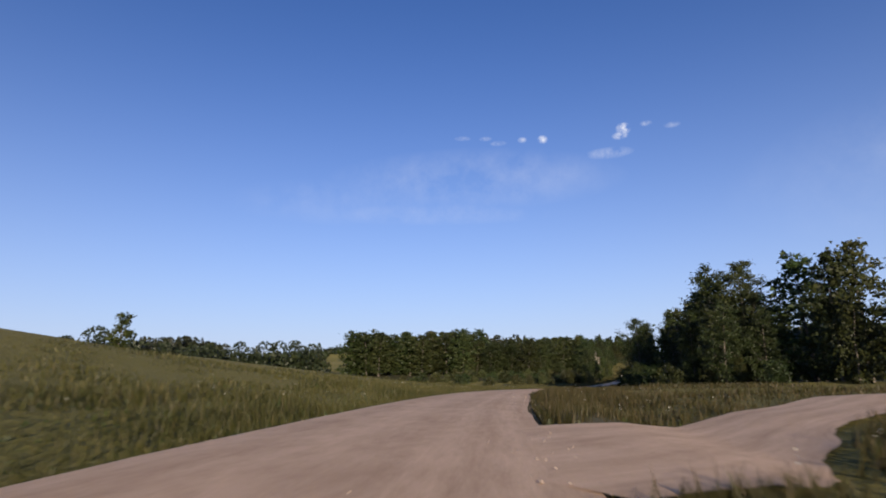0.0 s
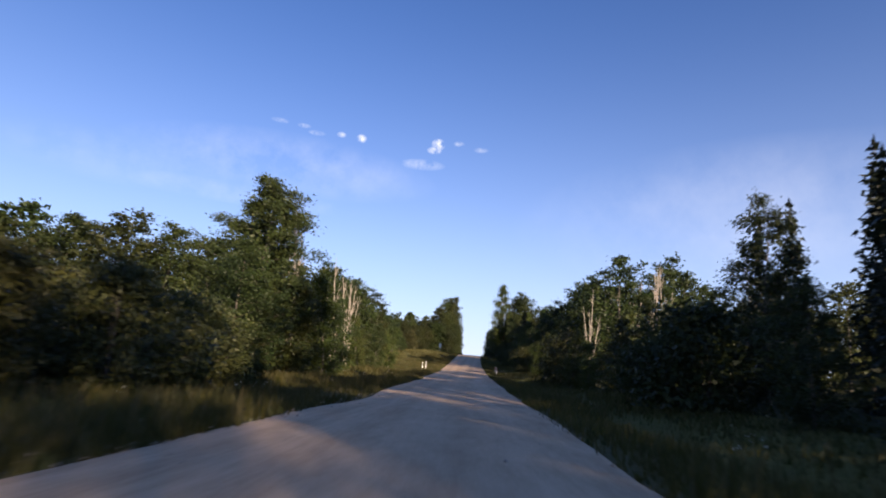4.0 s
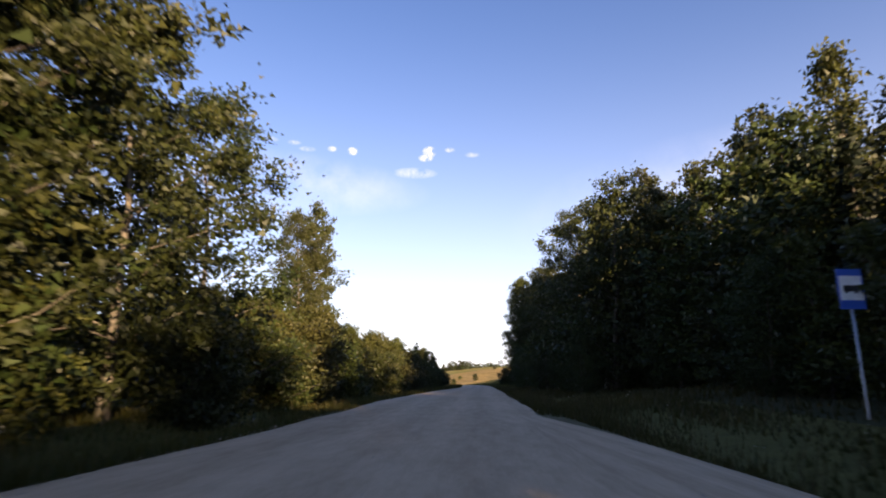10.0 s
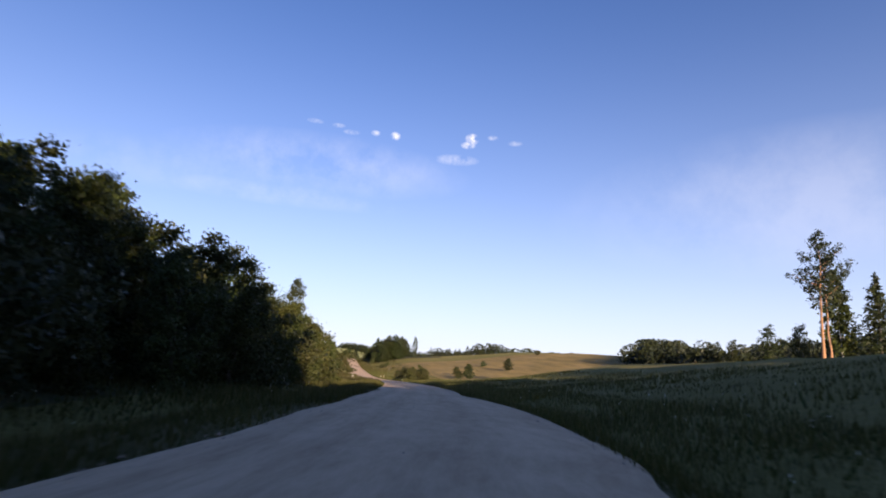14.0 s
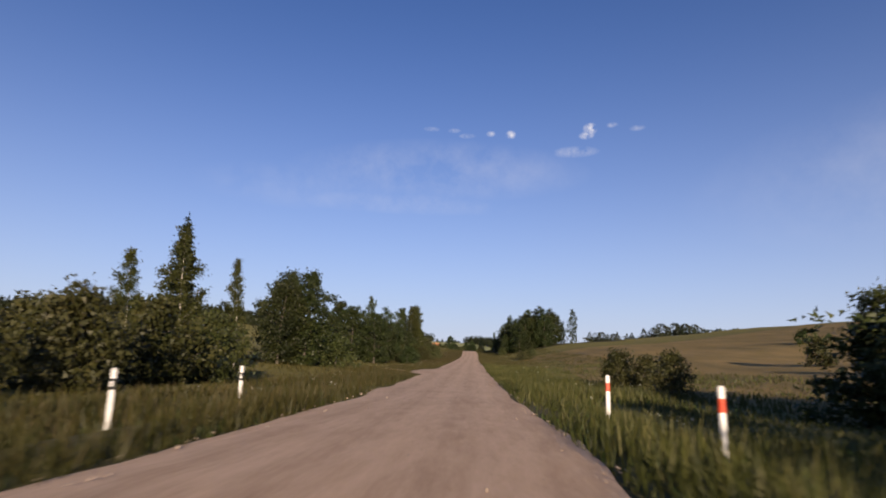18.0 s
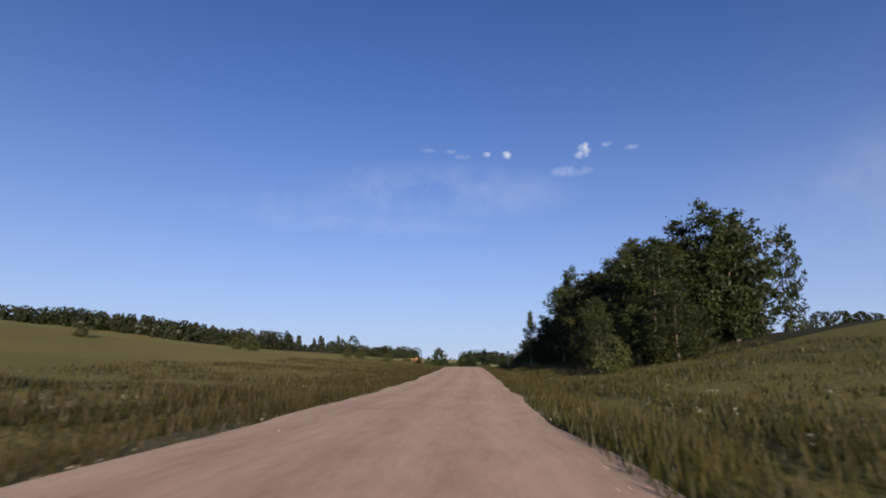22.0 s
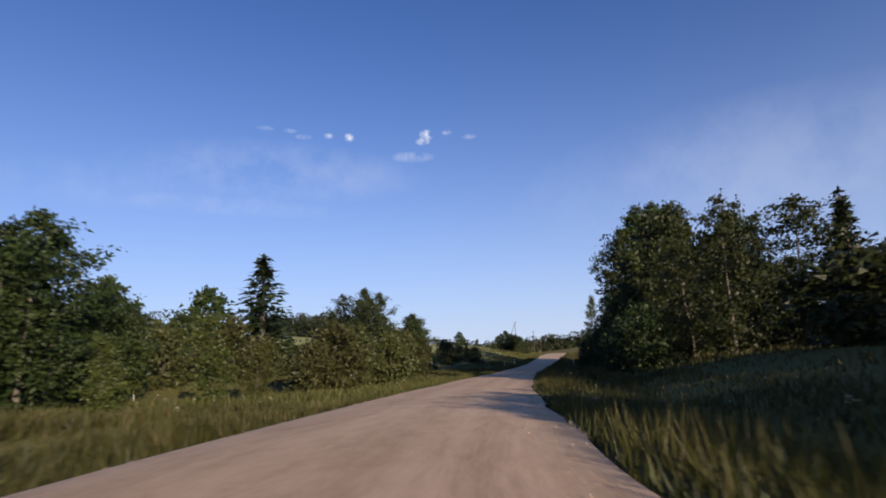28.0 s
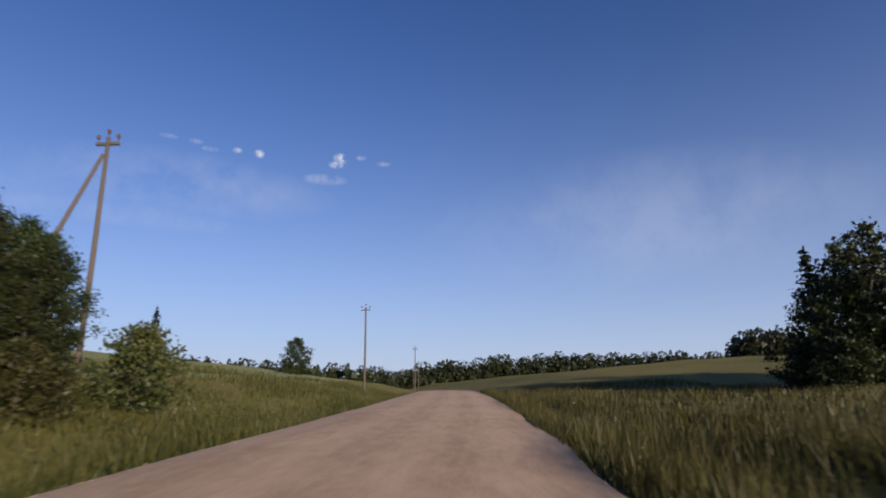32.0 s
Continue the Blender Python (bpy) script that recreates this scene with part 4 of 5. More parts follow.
wood_strip(361, 392, -19, -46, 5.4, "aspen alder aspen alder", 12.5, 14.8, 161, front=0.9)
wood_strip(322, 352, -12, -12, 3.8, "alder sapling bush alder", 3, 7, 17, edge=((322, 334, 346, 360), (17, 11, 3, 0)))
wood_strip(292, 330, -36, -66, 8.0, "alder aspen birch", 10.5, 13.5, 117, lod=2, edge=((292, 320), (-6, 6)))
tree("aspen", 369, -9.8, 23, 1.3, 0), tree("aspen", 366, -15, 18, 1.25, 1), tree("aspen", 360, -12.4, 15.5, 1.3, 0), tree("aspen", 376, -10.6, 21, 1.25, 1), tree("aspen", 371, -13, 22.5, 1.25, 0), tree("aspen", 363, -19, 14, 1.1, 1)
tree("alder", 355, -12, 11, 1.2), tree("maple", 358, -15, 11.5, 1.2), tree("alder", 362, -10.5, 14, 1.2), tree("maple", 366, -10, 15, 1.2), tree("alder", 374, -9, 15, 1.2), tree("maple", 359, -9.6, 12, 1.1), tree("aspen", 419, -16, 17.5, 0.8, 0)
for y, d, h in ((364, -7.4, 11), (356, -8.6, 10), (373, -7.4, 10), (369, -7.0, 13), (360, -8.2, 12), (352, -9.6, 9), (378, -7.6, 11), (383, -8.0, 11)):
    tree("alder", y, d, h, 1.15)
tree("birch", 386, -41, 17), tree("aspen", 381, -28, 16), tree("aspen", 389, -14, 12)
wood_strip(352, 388, -6.8, -6.8, 3.2, "bush sapling bush", 2.2, 4.0, 108)
# the bushy edge on the left, up to the bend
wood_strip(386, 444, -7.6, -7.6, 2.1, "sapling willow willow bush", 2.8, 4.0, 18)
wood_strip(388, 444, -10.0, -14.5, 3.2, "sapling sapling willow", 4.0, 5.2, 19)
wood_strip(446, 500, -7.6, -7.6, 2.1, "sapling willow willow bush", 2.3, 3.0, 181)
wood_strip(446, 500, -10.0, -14.5, 3.2, "sapling sapling willow", 3.0, 4.0, 193)
wood_strip(476, 499, -10.5, -14.5, 4.2, "sapling alder", 6.0, 7.2, 191)
wood_strip(478, 498, -13.0, -17, 3.4, "alder maple alder", 5.8, 6.8, 194, 1.15, front=1.0)
wood_strip(500, 560, -13.6, -19, 4.0, "alder maple alder", 6.6, 7.6, 195, 1.2, front=1.0)
wood_strip(408, 434, -10.8, -15, 4.2, "sapling alder sapling", 4.8, 5.8, 192)
wood_strip(500, 566, -8.0, -8.0, 2.1, "sapling willow bush sapling", 3.2, 4.8, 203)
wood_strip(500, 532, -9.6, -17, 3.6, "sapling alder sapling", 6.2, 8.4, 20, front=0.75)
wood_strip(534, 562, -9.6, -17, 3.6, "sapling alder sapling birch", 6.0, 7.6, 202, front=0.75)
wood_strip(562, 580, -11.5, -19, 4.0, "sapling alder sapling", 6.0, 8, 201, front=0.8)
tree("alder", 516.5, -8.4, 5.2, 0.9), tree("maple", 521, -9.8, 6.0, 1.0), tree("alder", 525, -11.6, 6.8, 1.1), tree("maple", 529, -13.6, 7.8, 1.1), tree("alder", 513, -9.2, 6.0, 1.0), tree("maple", 509, -9.4, 6.4, 1.0), tree("alder", 500, -13.2, 9.8, 0.7), tree("aspen", 404, -11.8, 12.5, 0.85), tree("aspen", 462.6, -14, 7.6, 1.1), tree("aspen", 474, -8.4, 6.6, 0.6), tree("alder", 440, -12, 5.5), tree("aspen", 575, -13.2, 12, 0.8), tree("alder", 580, -13.6, 9), tree("willow", 590, -9.5, 2.6), tree("willow", 599, -10, 2.6), tree("alder", 516, -12, 9.2), tree("alder", 549, -12, 7.6), tree("alder", 555, -12.5, 7.8), tree("alder", 562, -13.5, 7.6), tree("alder", 511, -13.5, 9)
# the open slope on the right and its trees
tree("pine", 579, 63, 20.5, 0.8), tree("pine", 581, 66, 17.5, 0.8), tree("birch", 584, 71, 16), tree("spruce", 588, 75, 16, 1.3), tree("spruce", 585, 79, 16, 1.3), tree("alder", 580, 74, 12), tree("alder", 592, 70, 8), tree("alder", 586, 60, 7), tree("alder", 590, 56, 5), tree("sapling", 500, 9.0, 4), tree("willow", 508, 11.5, 2)
tree("sapling", 50, -38, 3.6, 1.3), tree("oak", 679, 31.7, 4.4, 1.1), tree("willow", 681, 29, 2.4), tree("oak", 716, 55, 4.4, 1.1), tree("willow", 705, 33, 2.6), tree("willow", 790, 92, 2.4), tree("bush", 742, 52, 2.0)
# bushes in the dip
wood_strip(636, 658, 9, 14, 4.2, "willow willow bush", 2.0, 3.0, 21)
wood_strip(660, 668, 12.4, 17.5, 2.6, "willow bush willow", 2.8, 3.5, 211, 1.0, front=1.0)
tree("willow", 690, 11.0, 2.4), tree("willow", 694, 12.5, 2.0), tree("willow", 688, 12.6, 2.0), tree("willow", 676, 10, 2.0), tree("sapling", 667, 12.6, 4.0), tree("sapling", 669, 15, 4.4)
wood_strip(604, 680, -12, -24, 5.2, "willow willow sapling bush alder", 2.4, 4.6, 22)
tree("spruce", 684, -17.4, 10.2), tree("birch", 682, -16.2, 9.2), tree("birch", 684, -20.7, 7.4), tree("birch", 692, -16.9, 8.4, 0.8), tree("alder", 688, -19.5, 7.0, 1.1), tree("willow", 672, -12, 3.4), tree("spruce", 648, -36, 8), tree("willow", 668, -13, 3.0), tree("willow", 676, -11.5, 3.2)
tree("oak", 703, -14.8, 8.8, 0.85, 0), tree("oak", 700.5, -16.5, 7.6, 0.8, 1), tree("oak", 708, -18.6, 9.4, 0.8, 0), tree("alder", 721, -20, 4.6), tree("alder", 728, -19, 6.8, 0.8), tree("maple", 708, -13.4, 5.2, 1.2), tree("alder", 711, -15, 6.0, 1.1), tree("willow", 705, -12.2, 3.2, 1.2), tree("spruce", 760, -62, 6)
# the grove of young aspens on the left
wood_strip(732, 760, -12.6, -21, 4.0, "alder maple alder", 6.6, 8.2, 23, 1.15, front=0.9)
wood_strip(736, 792, -9.4, -9.4, 3.2, "willow sapling bush", 2.0, 3.4, 24)
wood_strip(770, 804, -9.8, -14, 3.4, "willow sapling willow", 2.4, 3.2, 241), tree("birch", 773, -10.8, 9.4, 1.1), tree("alder", 775, -12.2, 7.4), tree("birch", 766, -11, 11.2, 1.15), tree("birch", 762, -11.4, 10.8, 1.15), tree("birch", 770, -11.2, 11.3, 1.1), tree("maple", 744, -13, 8.6, 1.15), tree("aspen", 739, -15.2, 10, 0.6), tree("alder", 751, -11, 6, 1.2), tree("maple", 757, -10.8, 5.5, 1.2), tree("alder", 764, -10.4, 4.8, 1.2), tree("aspen", 764, -13.6, 10.4, 0.9), tree("birch", 768, -13.6, 10.4, 1.1), tree("willow", 783, -10.6, 4.2), tree("birch", 779, -11.8, 9.2, 1.1), tree("alder", 777.5, -11, 6.4, 1.1), tree("sapling", 790, -10.6, 5.0, 1.2), tree("oak", 748, -22, 9.5, 0.9), tree("willow", 797, -9.8, 3.2), tree("willow", 803, -10.5, 3.0), tree("sapling", 800, -12, 4.5), tree("sapling", 808, -11.5, 3.8), tree("willow", 794, -12, 3.4)
for y, d, h in ((905, -40, 2.6), (912, -46, 2.2), (932, -25, 2.4), (936, -29, 2.2), (885, -60, 2.0), (944, -21, 2.0)):
    tree("willow", y, d, h)
# the copse on the right
wood_strip(853, 888, 15.5, 27, 4.8, "alder oak alder alder aspen", 10.5, 13.2, 25, 1.15, front=0.8)
wood_strip(846, 888, 12.0, 12.0, 3.4, "sapling alder bush alder", 3.0, 6.5, 26)
wood_strip(846, 851, 15.5, 22, 3.0, "alder bush sapling", 3.0, 5.5, 261, 1.2, front=1.0)
tree("oak", 868, 31, 11.5), tree("maple", 874, 33, 10.5), tree("alder", 864, 24, 14.0, 1.1), tree("alder", 860, 26, 14.2, 1.2), tree("alder", 860, 28.5, 13.2, 1.0), tree("oak", 857, 26.5, 11.5, 0.9), tree("alder", 870, 38.6, 12.6, 0.72), tree("alder", 872, 35, 7), tree("aspen", 876, 21.7, 15), tree("birch", 884, 9.6, 8), tree("birch", 870, 12, 9.5, 0.8), tree("alder", 886, 13.4, 11, 0.8), tree("alder", 889.5, 15.8, 12.6, 0.75), tree("alder", 887, 15.8, 14, 0.75), tree("alder", 893, 18.5, 12.5), tree("sapling", 890, 12.5, 4), tree("willow", 840, 10.5, 2.4), tree("willow", 784, 12.4, 2.0), tree("willow", 785, 14.0, 2.1), tree("willow", 806, 17, 2.0)
wood_strip(904, 948, 15.5, 27, 4.6, "alder alder oak alder", 5.4, 7.4, 27, front=0.85, edge=((904, 915, 948), (2.5, 0, -1)))
wood_strip(906, 955, 13.0, 13.0, 3.6, "bush sapling bush", 2.0, 3.4, 271)
wood_strip(940, 960, 13, 17, 6, "willow sapling bush", 2, 3.2, 28)
# round the last bend
# low bushes added behind the bank to shade the road near y 1040
wood_strip(1006, 1036, 14.0, 19, 3.6, "bush alder bush", 2.1, 2.9, 281, 1.2)
wood_strip(1044, 1062, 12, 24, 5.2, "alder oak alder alder", 7.5, 9.5, 29, 1.0)
wood_strip(1065, 1075, 15.5, 25, 4.6, "alder alder alder", 13, 14.6, 291, 0.75, front=1.0)
tree("alder", 1066, 11.2, 12.0, 0.95), tree("maple", 1069, 13.0, 14.4, 0.95), tree("alder", 1072.5, 15, 16.4, 0.95), tree("maple", 1065, 13.6, 12.5, 0.9), tree("alder", 1069, 16.5, 15.5)
wood_strip(1078, 1092, 13.0, 22, 4.8, "alder oak alder", 7.4, 9, 292, front=0.9)
wood_strip(1036, 1060, 24, 46, 7, "alder spruce alder", 7, 9.0, 30, 1.2, lod=1)
wood_strip(1046, 1095, 9.2, 9.2, 3.6, "bush alder bush", 2.4, 4.0, 31)
tree("alder", 1047, -22, 8.4, 1.2), tree("oak", 1052, -27, 8.5, 1.0), tree("spruce", 1046, 21.5, 9.4, 1.5), tree("spruce", 1054, 27, 11, 1.5), tree("alder", 1046, 28, 9.5), tree("oak", 1056, 12.5, 10.6, 0.9), tree("birch", 1098, 9.0, 10, 0.8), tree("aspen", 1103, 13.3, 14, 0.75), tree("alder", 1100, 13.5, 10.5), tree("alder", 1096, 14, 11), tree("birch", 1099, 12.2, 9.6, 0.8), tree("alder", 1096, 11.4, 7.5), tree("oak", 1104, 12, 4.4), tree("alder", 1124, 12.2, 4.0), tree("willow", 1125, 9.8, 2.6), tree("alder", 1100, 15, 8), tree("bush", 1106, 9.2, 2.6)
wood_strip(1030, 1090, -25, -48, 7.4, "alder oak willow alder birch", 4.5, 8, 32)
wood_strip(1040, 1078, -11, -16, 4.4, "willow willow sapling", 2.2, 3.6, 33)
tree("spruce", 1085, -30.6, 13.4, 2.6), tree("spruce", 1088, -32.5, 9, 2.2), tree("alder", 1046, -20, 8.6, 1.3), tree("alder", 1050, -22, 8.6, 1.3), tree("oak", 1111, -67.7, 11.5), tree("oak", 1093, -42, 9.5), tree("alder", 1079, -15.8, 8.4, 0.9), tree("alder", 1082, -18.4, 9.2, 0.9), tree("alder", 1085, -19.4, 8.8, 0.8), tree("alder", 1076, -15.4, 7.6), tree("oak", 1094, -17.0, 7.0, 0.95), tree("oak", 1090, -15.2, 6.2, 0.9), tree("alder", 1086, -22, 9), tree("oak", 1098, -22, 5.6), tree("alder", 1089, -19, 7)
tree("willow", 1056, -11, 4.0), tree("willow", 1062, -12.5, 4.2), tree("willow", 1070, -10.8, 4.0), tree("willow", 1102, -14.0, 3.2), tree("oak", 1119, -19, 3.4), tree("sapling", 1116, -14.2, 3.0), tree("willow", 1110, -14.2, 2.3), tree("willow", 1107, -10.8, 2.4)
tree("oak", 1174, -14.8, 5.4, 0.95, lod=0), tree("oak", 1171.5, -10.8, 4.1, 0.85, lod=0), tree("alder", 1168.5, -9.0, 3.7, 1.2, lod=0), tree("oak", 1175, -14.0, 4.7, 0.9, lod=0), tree("alder", 1172, -12.6, 4.6, 1.1, lod=0), tree("oak", 1170, -12, 4.6, 0.95, lod=0), tree("oak", 1166, -10.0, 4.6, 0.9, lod=0), tree("alder", 1176, -16.6, 4.6, lod=0), tree("oak", 1198, -33, 4.4), tree("spruce", 1192, -18.8, 4.0, 1.2), tree("willow", 1196, -21, 2.0), tree("willow", 1168, -8.6, 1.7), tree("willow", 1164, -11, 1.5), tree("willow", 1130, -17, 1.6), tree("sapling", 1136, -20, 2.0)
tree("willow", 1172, -8.8, 2.3), tree("oak", 1240, -23.4, 5.4), tree("willow", 1225, -36, 3)
wood_strip(1160, 1183, 29, 66, 6.2, "alder oak alder spruce", 8.5, 12, 34, edge=((1160, 1172, 1184), (12, 2, 0)), front=0.75)
tree("oak", 1178, 26.6, 7), tree("spruce", 1182, 28.6, 10, 1.4), tree("alder", 1184, 34, 11), tree("alder", 1187, 42, 14), tree("aspen", 1186, 60, 16), tree("alder", 1170, 49, 13), tree("alder", 1166, 55, 13), tree("alder", 1172, 56, 14), tree("alder", 1168, 44, 11), tree("oak", 1174, 38, 10), tree("bush", 1180, 24.4, 2.6), tree("bush", 1176, 25, 2.6)


# ---- far woods, each belt one body of trees ----
def far_belt(line, low, high, gap, deep, seed, per=120, pointed=0.3):
    """A distant wood along a line of (y, d) points."""
    rng = np.random.default_rng(seed)
    s = Shape()
    pts = np.array(line, float)
    seg = np.hypot(*np.diff(pts, axis=0).T)
    run = np.concatenate([[0], np.cumsum(seg)])
    gap *= 0.8
    for at in np.arange(0, run[-1], gap):
        for row in range(deep + 1):
            y = np.interp(at, run, pts[:, 0]) + rng.normal(0, gap * 0.4)
            d = np.interp(at, run, pts[:, 1]) + np.sign(pts[0, 1]) * row * gap * 1.2 + rng.normal(0, gap * 0.4)
            x, y, z = spot(y, d)
            h, r = rng.uniform(low, high), gap * rng.uniform(0.7, 1.1)
            q = rng.uniform(0, 1, per) ** 0.9
            cone = rng.uniform() < pointed
            env = (1 - q) * 0.9 + 0.05 if cone else np.sqrt(np.clip(1 - (2 * q - 0.75) ** 2 / 1.6, 0.02, 1))
            ang = rng.uniform(0, 6.28, per)
            rad = r * env * rng.uniform(0.6, 1.1, per)
            c = np.stack([x + rad * np.cos(ang), y + rad * np.sin(ang), z + 0.2 + q * h], 1)
            blades(s, rng, c, (0.135 * h if not cone else 0.11 * h) * (120 / per) ** 0.5, 0, 0.3, np.stack([np.cos(ang), np.sin(ang), 0 * ang], 1) * 0.4 - np.array([0, 0, 0.4]))
            m = per // 5
            heart = np.stack([x + rng.normal(0, r * 0.32, m), y + rng.normal(0, r * 0.32, m), z + rng.uniform(0.03, 0.7, m) * h], 1)
            blades(s, rng, heart, 0.36 * h * (80 / per) ** 0.5, 0, 0.2, None, 0.45)
    ob = new("far_wood", s.mesh("far_wood", [LEAF["far"]]))
    return tagged(ob, "distant dark green mixed wood along the fields", "wood", kind="stuff")


far_belt(((150, -190), (260, -235), (420, -330)), 10, 15, 8, 2, 301)
far_belt(((120, -110), (170, -120), (215, -112)), 8, 13, 6.5, 2, 302, 420)
far_belt(((400, -120), (470, -90), (560, -100)), 14, 20, 9, 2, 303)
far_belt(((1050, 300), (900, 290), (760, 240), (690, 190)), 11, 16, 9, 2, 304)
far_belt(((983, 95), (990, 118)), 12, 17, 7, 2, 306, 420)
far_belt(((960, 60), (980, 90)), 7, 10, 6, 1, 307, 420)
far_belt(((1400, -500), (1500, -250), (1560, 40), (1520, 300), (1400, 600)), 11, 17, 11, 2, 308)
far_belt(((1150, -640), (1190, -540), (1235, -435), (1225, -330), (1205, -265), (1180, -210)), 11.5, 15, 8, 2, 309, 120)
far_belt(((1062, -108), (1106, -114)), 12, 16.5, 5.5, 1, 318, 330, 0.6)
far_belt(((1110, -120), (1160, -132), (1250, -155)), 5.5, 8.5, 5.5, 1, 319, 300, 0.5)
far_belt(((560, -190), (680, -170), (800, -200)), 10, 15, 9, 2, 310)
far_belt(((1000, -74), (1060, -88), (1130, -107)), 7, 10.5, 6, 1, 311, 480)
far_belt(((1330, 150), (1400, 190), (1420, 330)), 10, 15, 9, 2, 312)
far_belt(((636, 128), (662, 106), (700, 98), (760, 138), (850, 208), (950, 278)), 6, 9, 6, 2, 317, 220)
far_belt(((1205, -62), (1225, -80), (1250, -110)), 6, 9, 5, 2, 313, 420)
far_belt(((980, 120), (1020, 200), (1100, 260)), 9, 14, 9, 2, 314)
far_belt(((1900, -900), (2100, -300), (2100, 300), (1900, 900)), 14, 22, 17, 2, 315, 90)
far_belt(((1700, -330), (1740, -420)), 16, 24, 10, 2, 316)


# ---- grass, weeds and stones along the road ----
def grass(name, y0, y1, side, seed):
    rng = np.random.default_rng(seed)
    s = Shape()
    length = y1 - y0
    for count, near, far, low, high, width, mat in (
        (230, 2.6, 4.6, 0.14, 0.42, 0.013, 0), (330, 3.0, 8.5, 0.20, 0.52, 0.016, 0), (85, 2.9, 9, 0.30, 0.66, 0.012, 1), (230, 6.5, 24, 0.18, 0.44, 0.038, 0), (40, 6.5, 24, 0.24, 0.50, 0.026, 1),
        (60, 2.7, 9, 0.07, 0.26, 0.05, 2), (0.9, 4.4, 10, 0.40, 0.7, 0.03, 3),
    ):
        n = int(count * length)
        y = rng.uniform(y0, y1, n)
        u = rng.uniform(0, 1, n)
        k = np.interp(y, fine_y, fine_k)
        edge = edge_at(y, side)
        d = side * (edge + 0.02 + (near - 2.6) * 0.9 + (far - near) * u ** 1.3) * k
        thick = np.sin(y * 0.9 + seed) + np.sin(y * 0.37 + d * 1.7) + np.sin(d * 2.3 - y * 0.21)
        keep = thick + rng.uniform(-1.0, 3.2, n) > 0
        for line, wide in TRACKS:
            for (da, ya), (db, yb), w in zip(line, line[1:], wide):
                u = np.clip(((d - da) * (db - da) + (y - ya) * (yb - ya)) / ((db - da) ** 2 + (yb - ya) ** 2), 0, 1)
                keep &= np.hypot(d - da - u * (db - da), y - ya - u * (yb - ya)) > w * 0.95
        y, d = y[keep], d[keep]
        n = len(y)
        base = np.stack([road_x(y) + d, y, ground_z(y, d) - 0.03], 1)
        ang = rng.uniform(0, 6.28, n)
        h = rng.uniform(low, high, n) * (0.75 + 0.25 * np.sin(y * 0.31 + seed)) * np.where((side > 0) & (y > 1105), 1.45, 1.0)
        across = np.stack([np.cos(ang), np.sin(ang), 0 * ang], 1) * width * rng.uniform(0.6, 1.4, n)[:, None]
        lean = rng.normal(0, 0.22, (n, 2)) * h[:, None]
        tip = base + np.concatenate([lean, h[:, None]], 1)
        if mat == 3:
            stem = tip + np.array([0, 0, 0.0])
            blades(s, rng, np.repeat(stem, 4, 0) + rng.normal(0, 0.04, (4 * n, 3)), 0.032, 3, 0.8)
            mat = 2
        s.add(np.stack([base - across, base + across, tip], 1).reshape(-1, 3), np.arange(3 * n).reshape(n, 3), None, mat)
    ob = new(name, s.mesh(name, [GRASS_LEAF, STRAW, WEED, BLOSSOM]))
    return tagged(ob, "tall yellow-green grass and weeds on the road's verge", "grass", kind="stuff")


for n in range(8):
    for side in (-1, 1):
        grass("roadside_grass", -10 + n * 150, 140 + n * 150 if n < 7 else 1210, side, 500 + 2 * n + side)


def stones():
    rng = np.random.default_rng(900)
    s = Shape()
    n = 17000
    y = rng.uniform(2, 1190, n)
    lane = rng.choice([0, 1, 2], n, p=[0.72, 0.08, 0.20])
    side = rng.choice([-1, 1], n)
    rim = np.where(side < 0, edge_at(y, -1), edge_at(y, 1))
    d = np.where(lane == 0, side * (rim - rng.gamma(1.6, 0.22, n) + 0.18), np.where(lane == 1, rng.normal(0.25, 0.5, n), rng.uniform(-2.3, 2.3, n)))
    d = d * np.interp(y, fine_y, fine_k)
    r = (rng.gamma(2.0, 0.0045, n) + 0.005) * np.where(lane == 0, 1.0, 0.6)
    c = np.stack([road_x(y) + d, y, ground_z(y, d) + 0.06 + 0.05 * (1 - np.clip(np.abs(d) / HALF, 0, 1) ** 2) + 0.25 * r], 1)
    unit = np.array([(1, 0, 0), (0, 1, 0), (-1, 0, 0), (0, -1, 0), (0, 0, 0.7), (0, 0, -0.6)], float)
    verts = c[:, None] + unit[None] * r[:, None, None] * rng.uniform(0.6, 1.3, (n, 6, 1))
    face = np.array([(0, 1, 4), (1, 2, 4), (2, 3, 4), (3, 0, 4), (1, 0, 5), (2, 1, 5), (3, 2, 5), (0, 3, 5)])
    s.add(verts.reshape(-1, 3), (face[None] + 6 * np.arange(n)[:, None, None]).reshape(-1, 3))
    return tagged(new("loose_stones", s.mesh("loose_stones", [STONE])), "loose pale stones strewn over the gravel", "stones", kind="stuff")


stones()


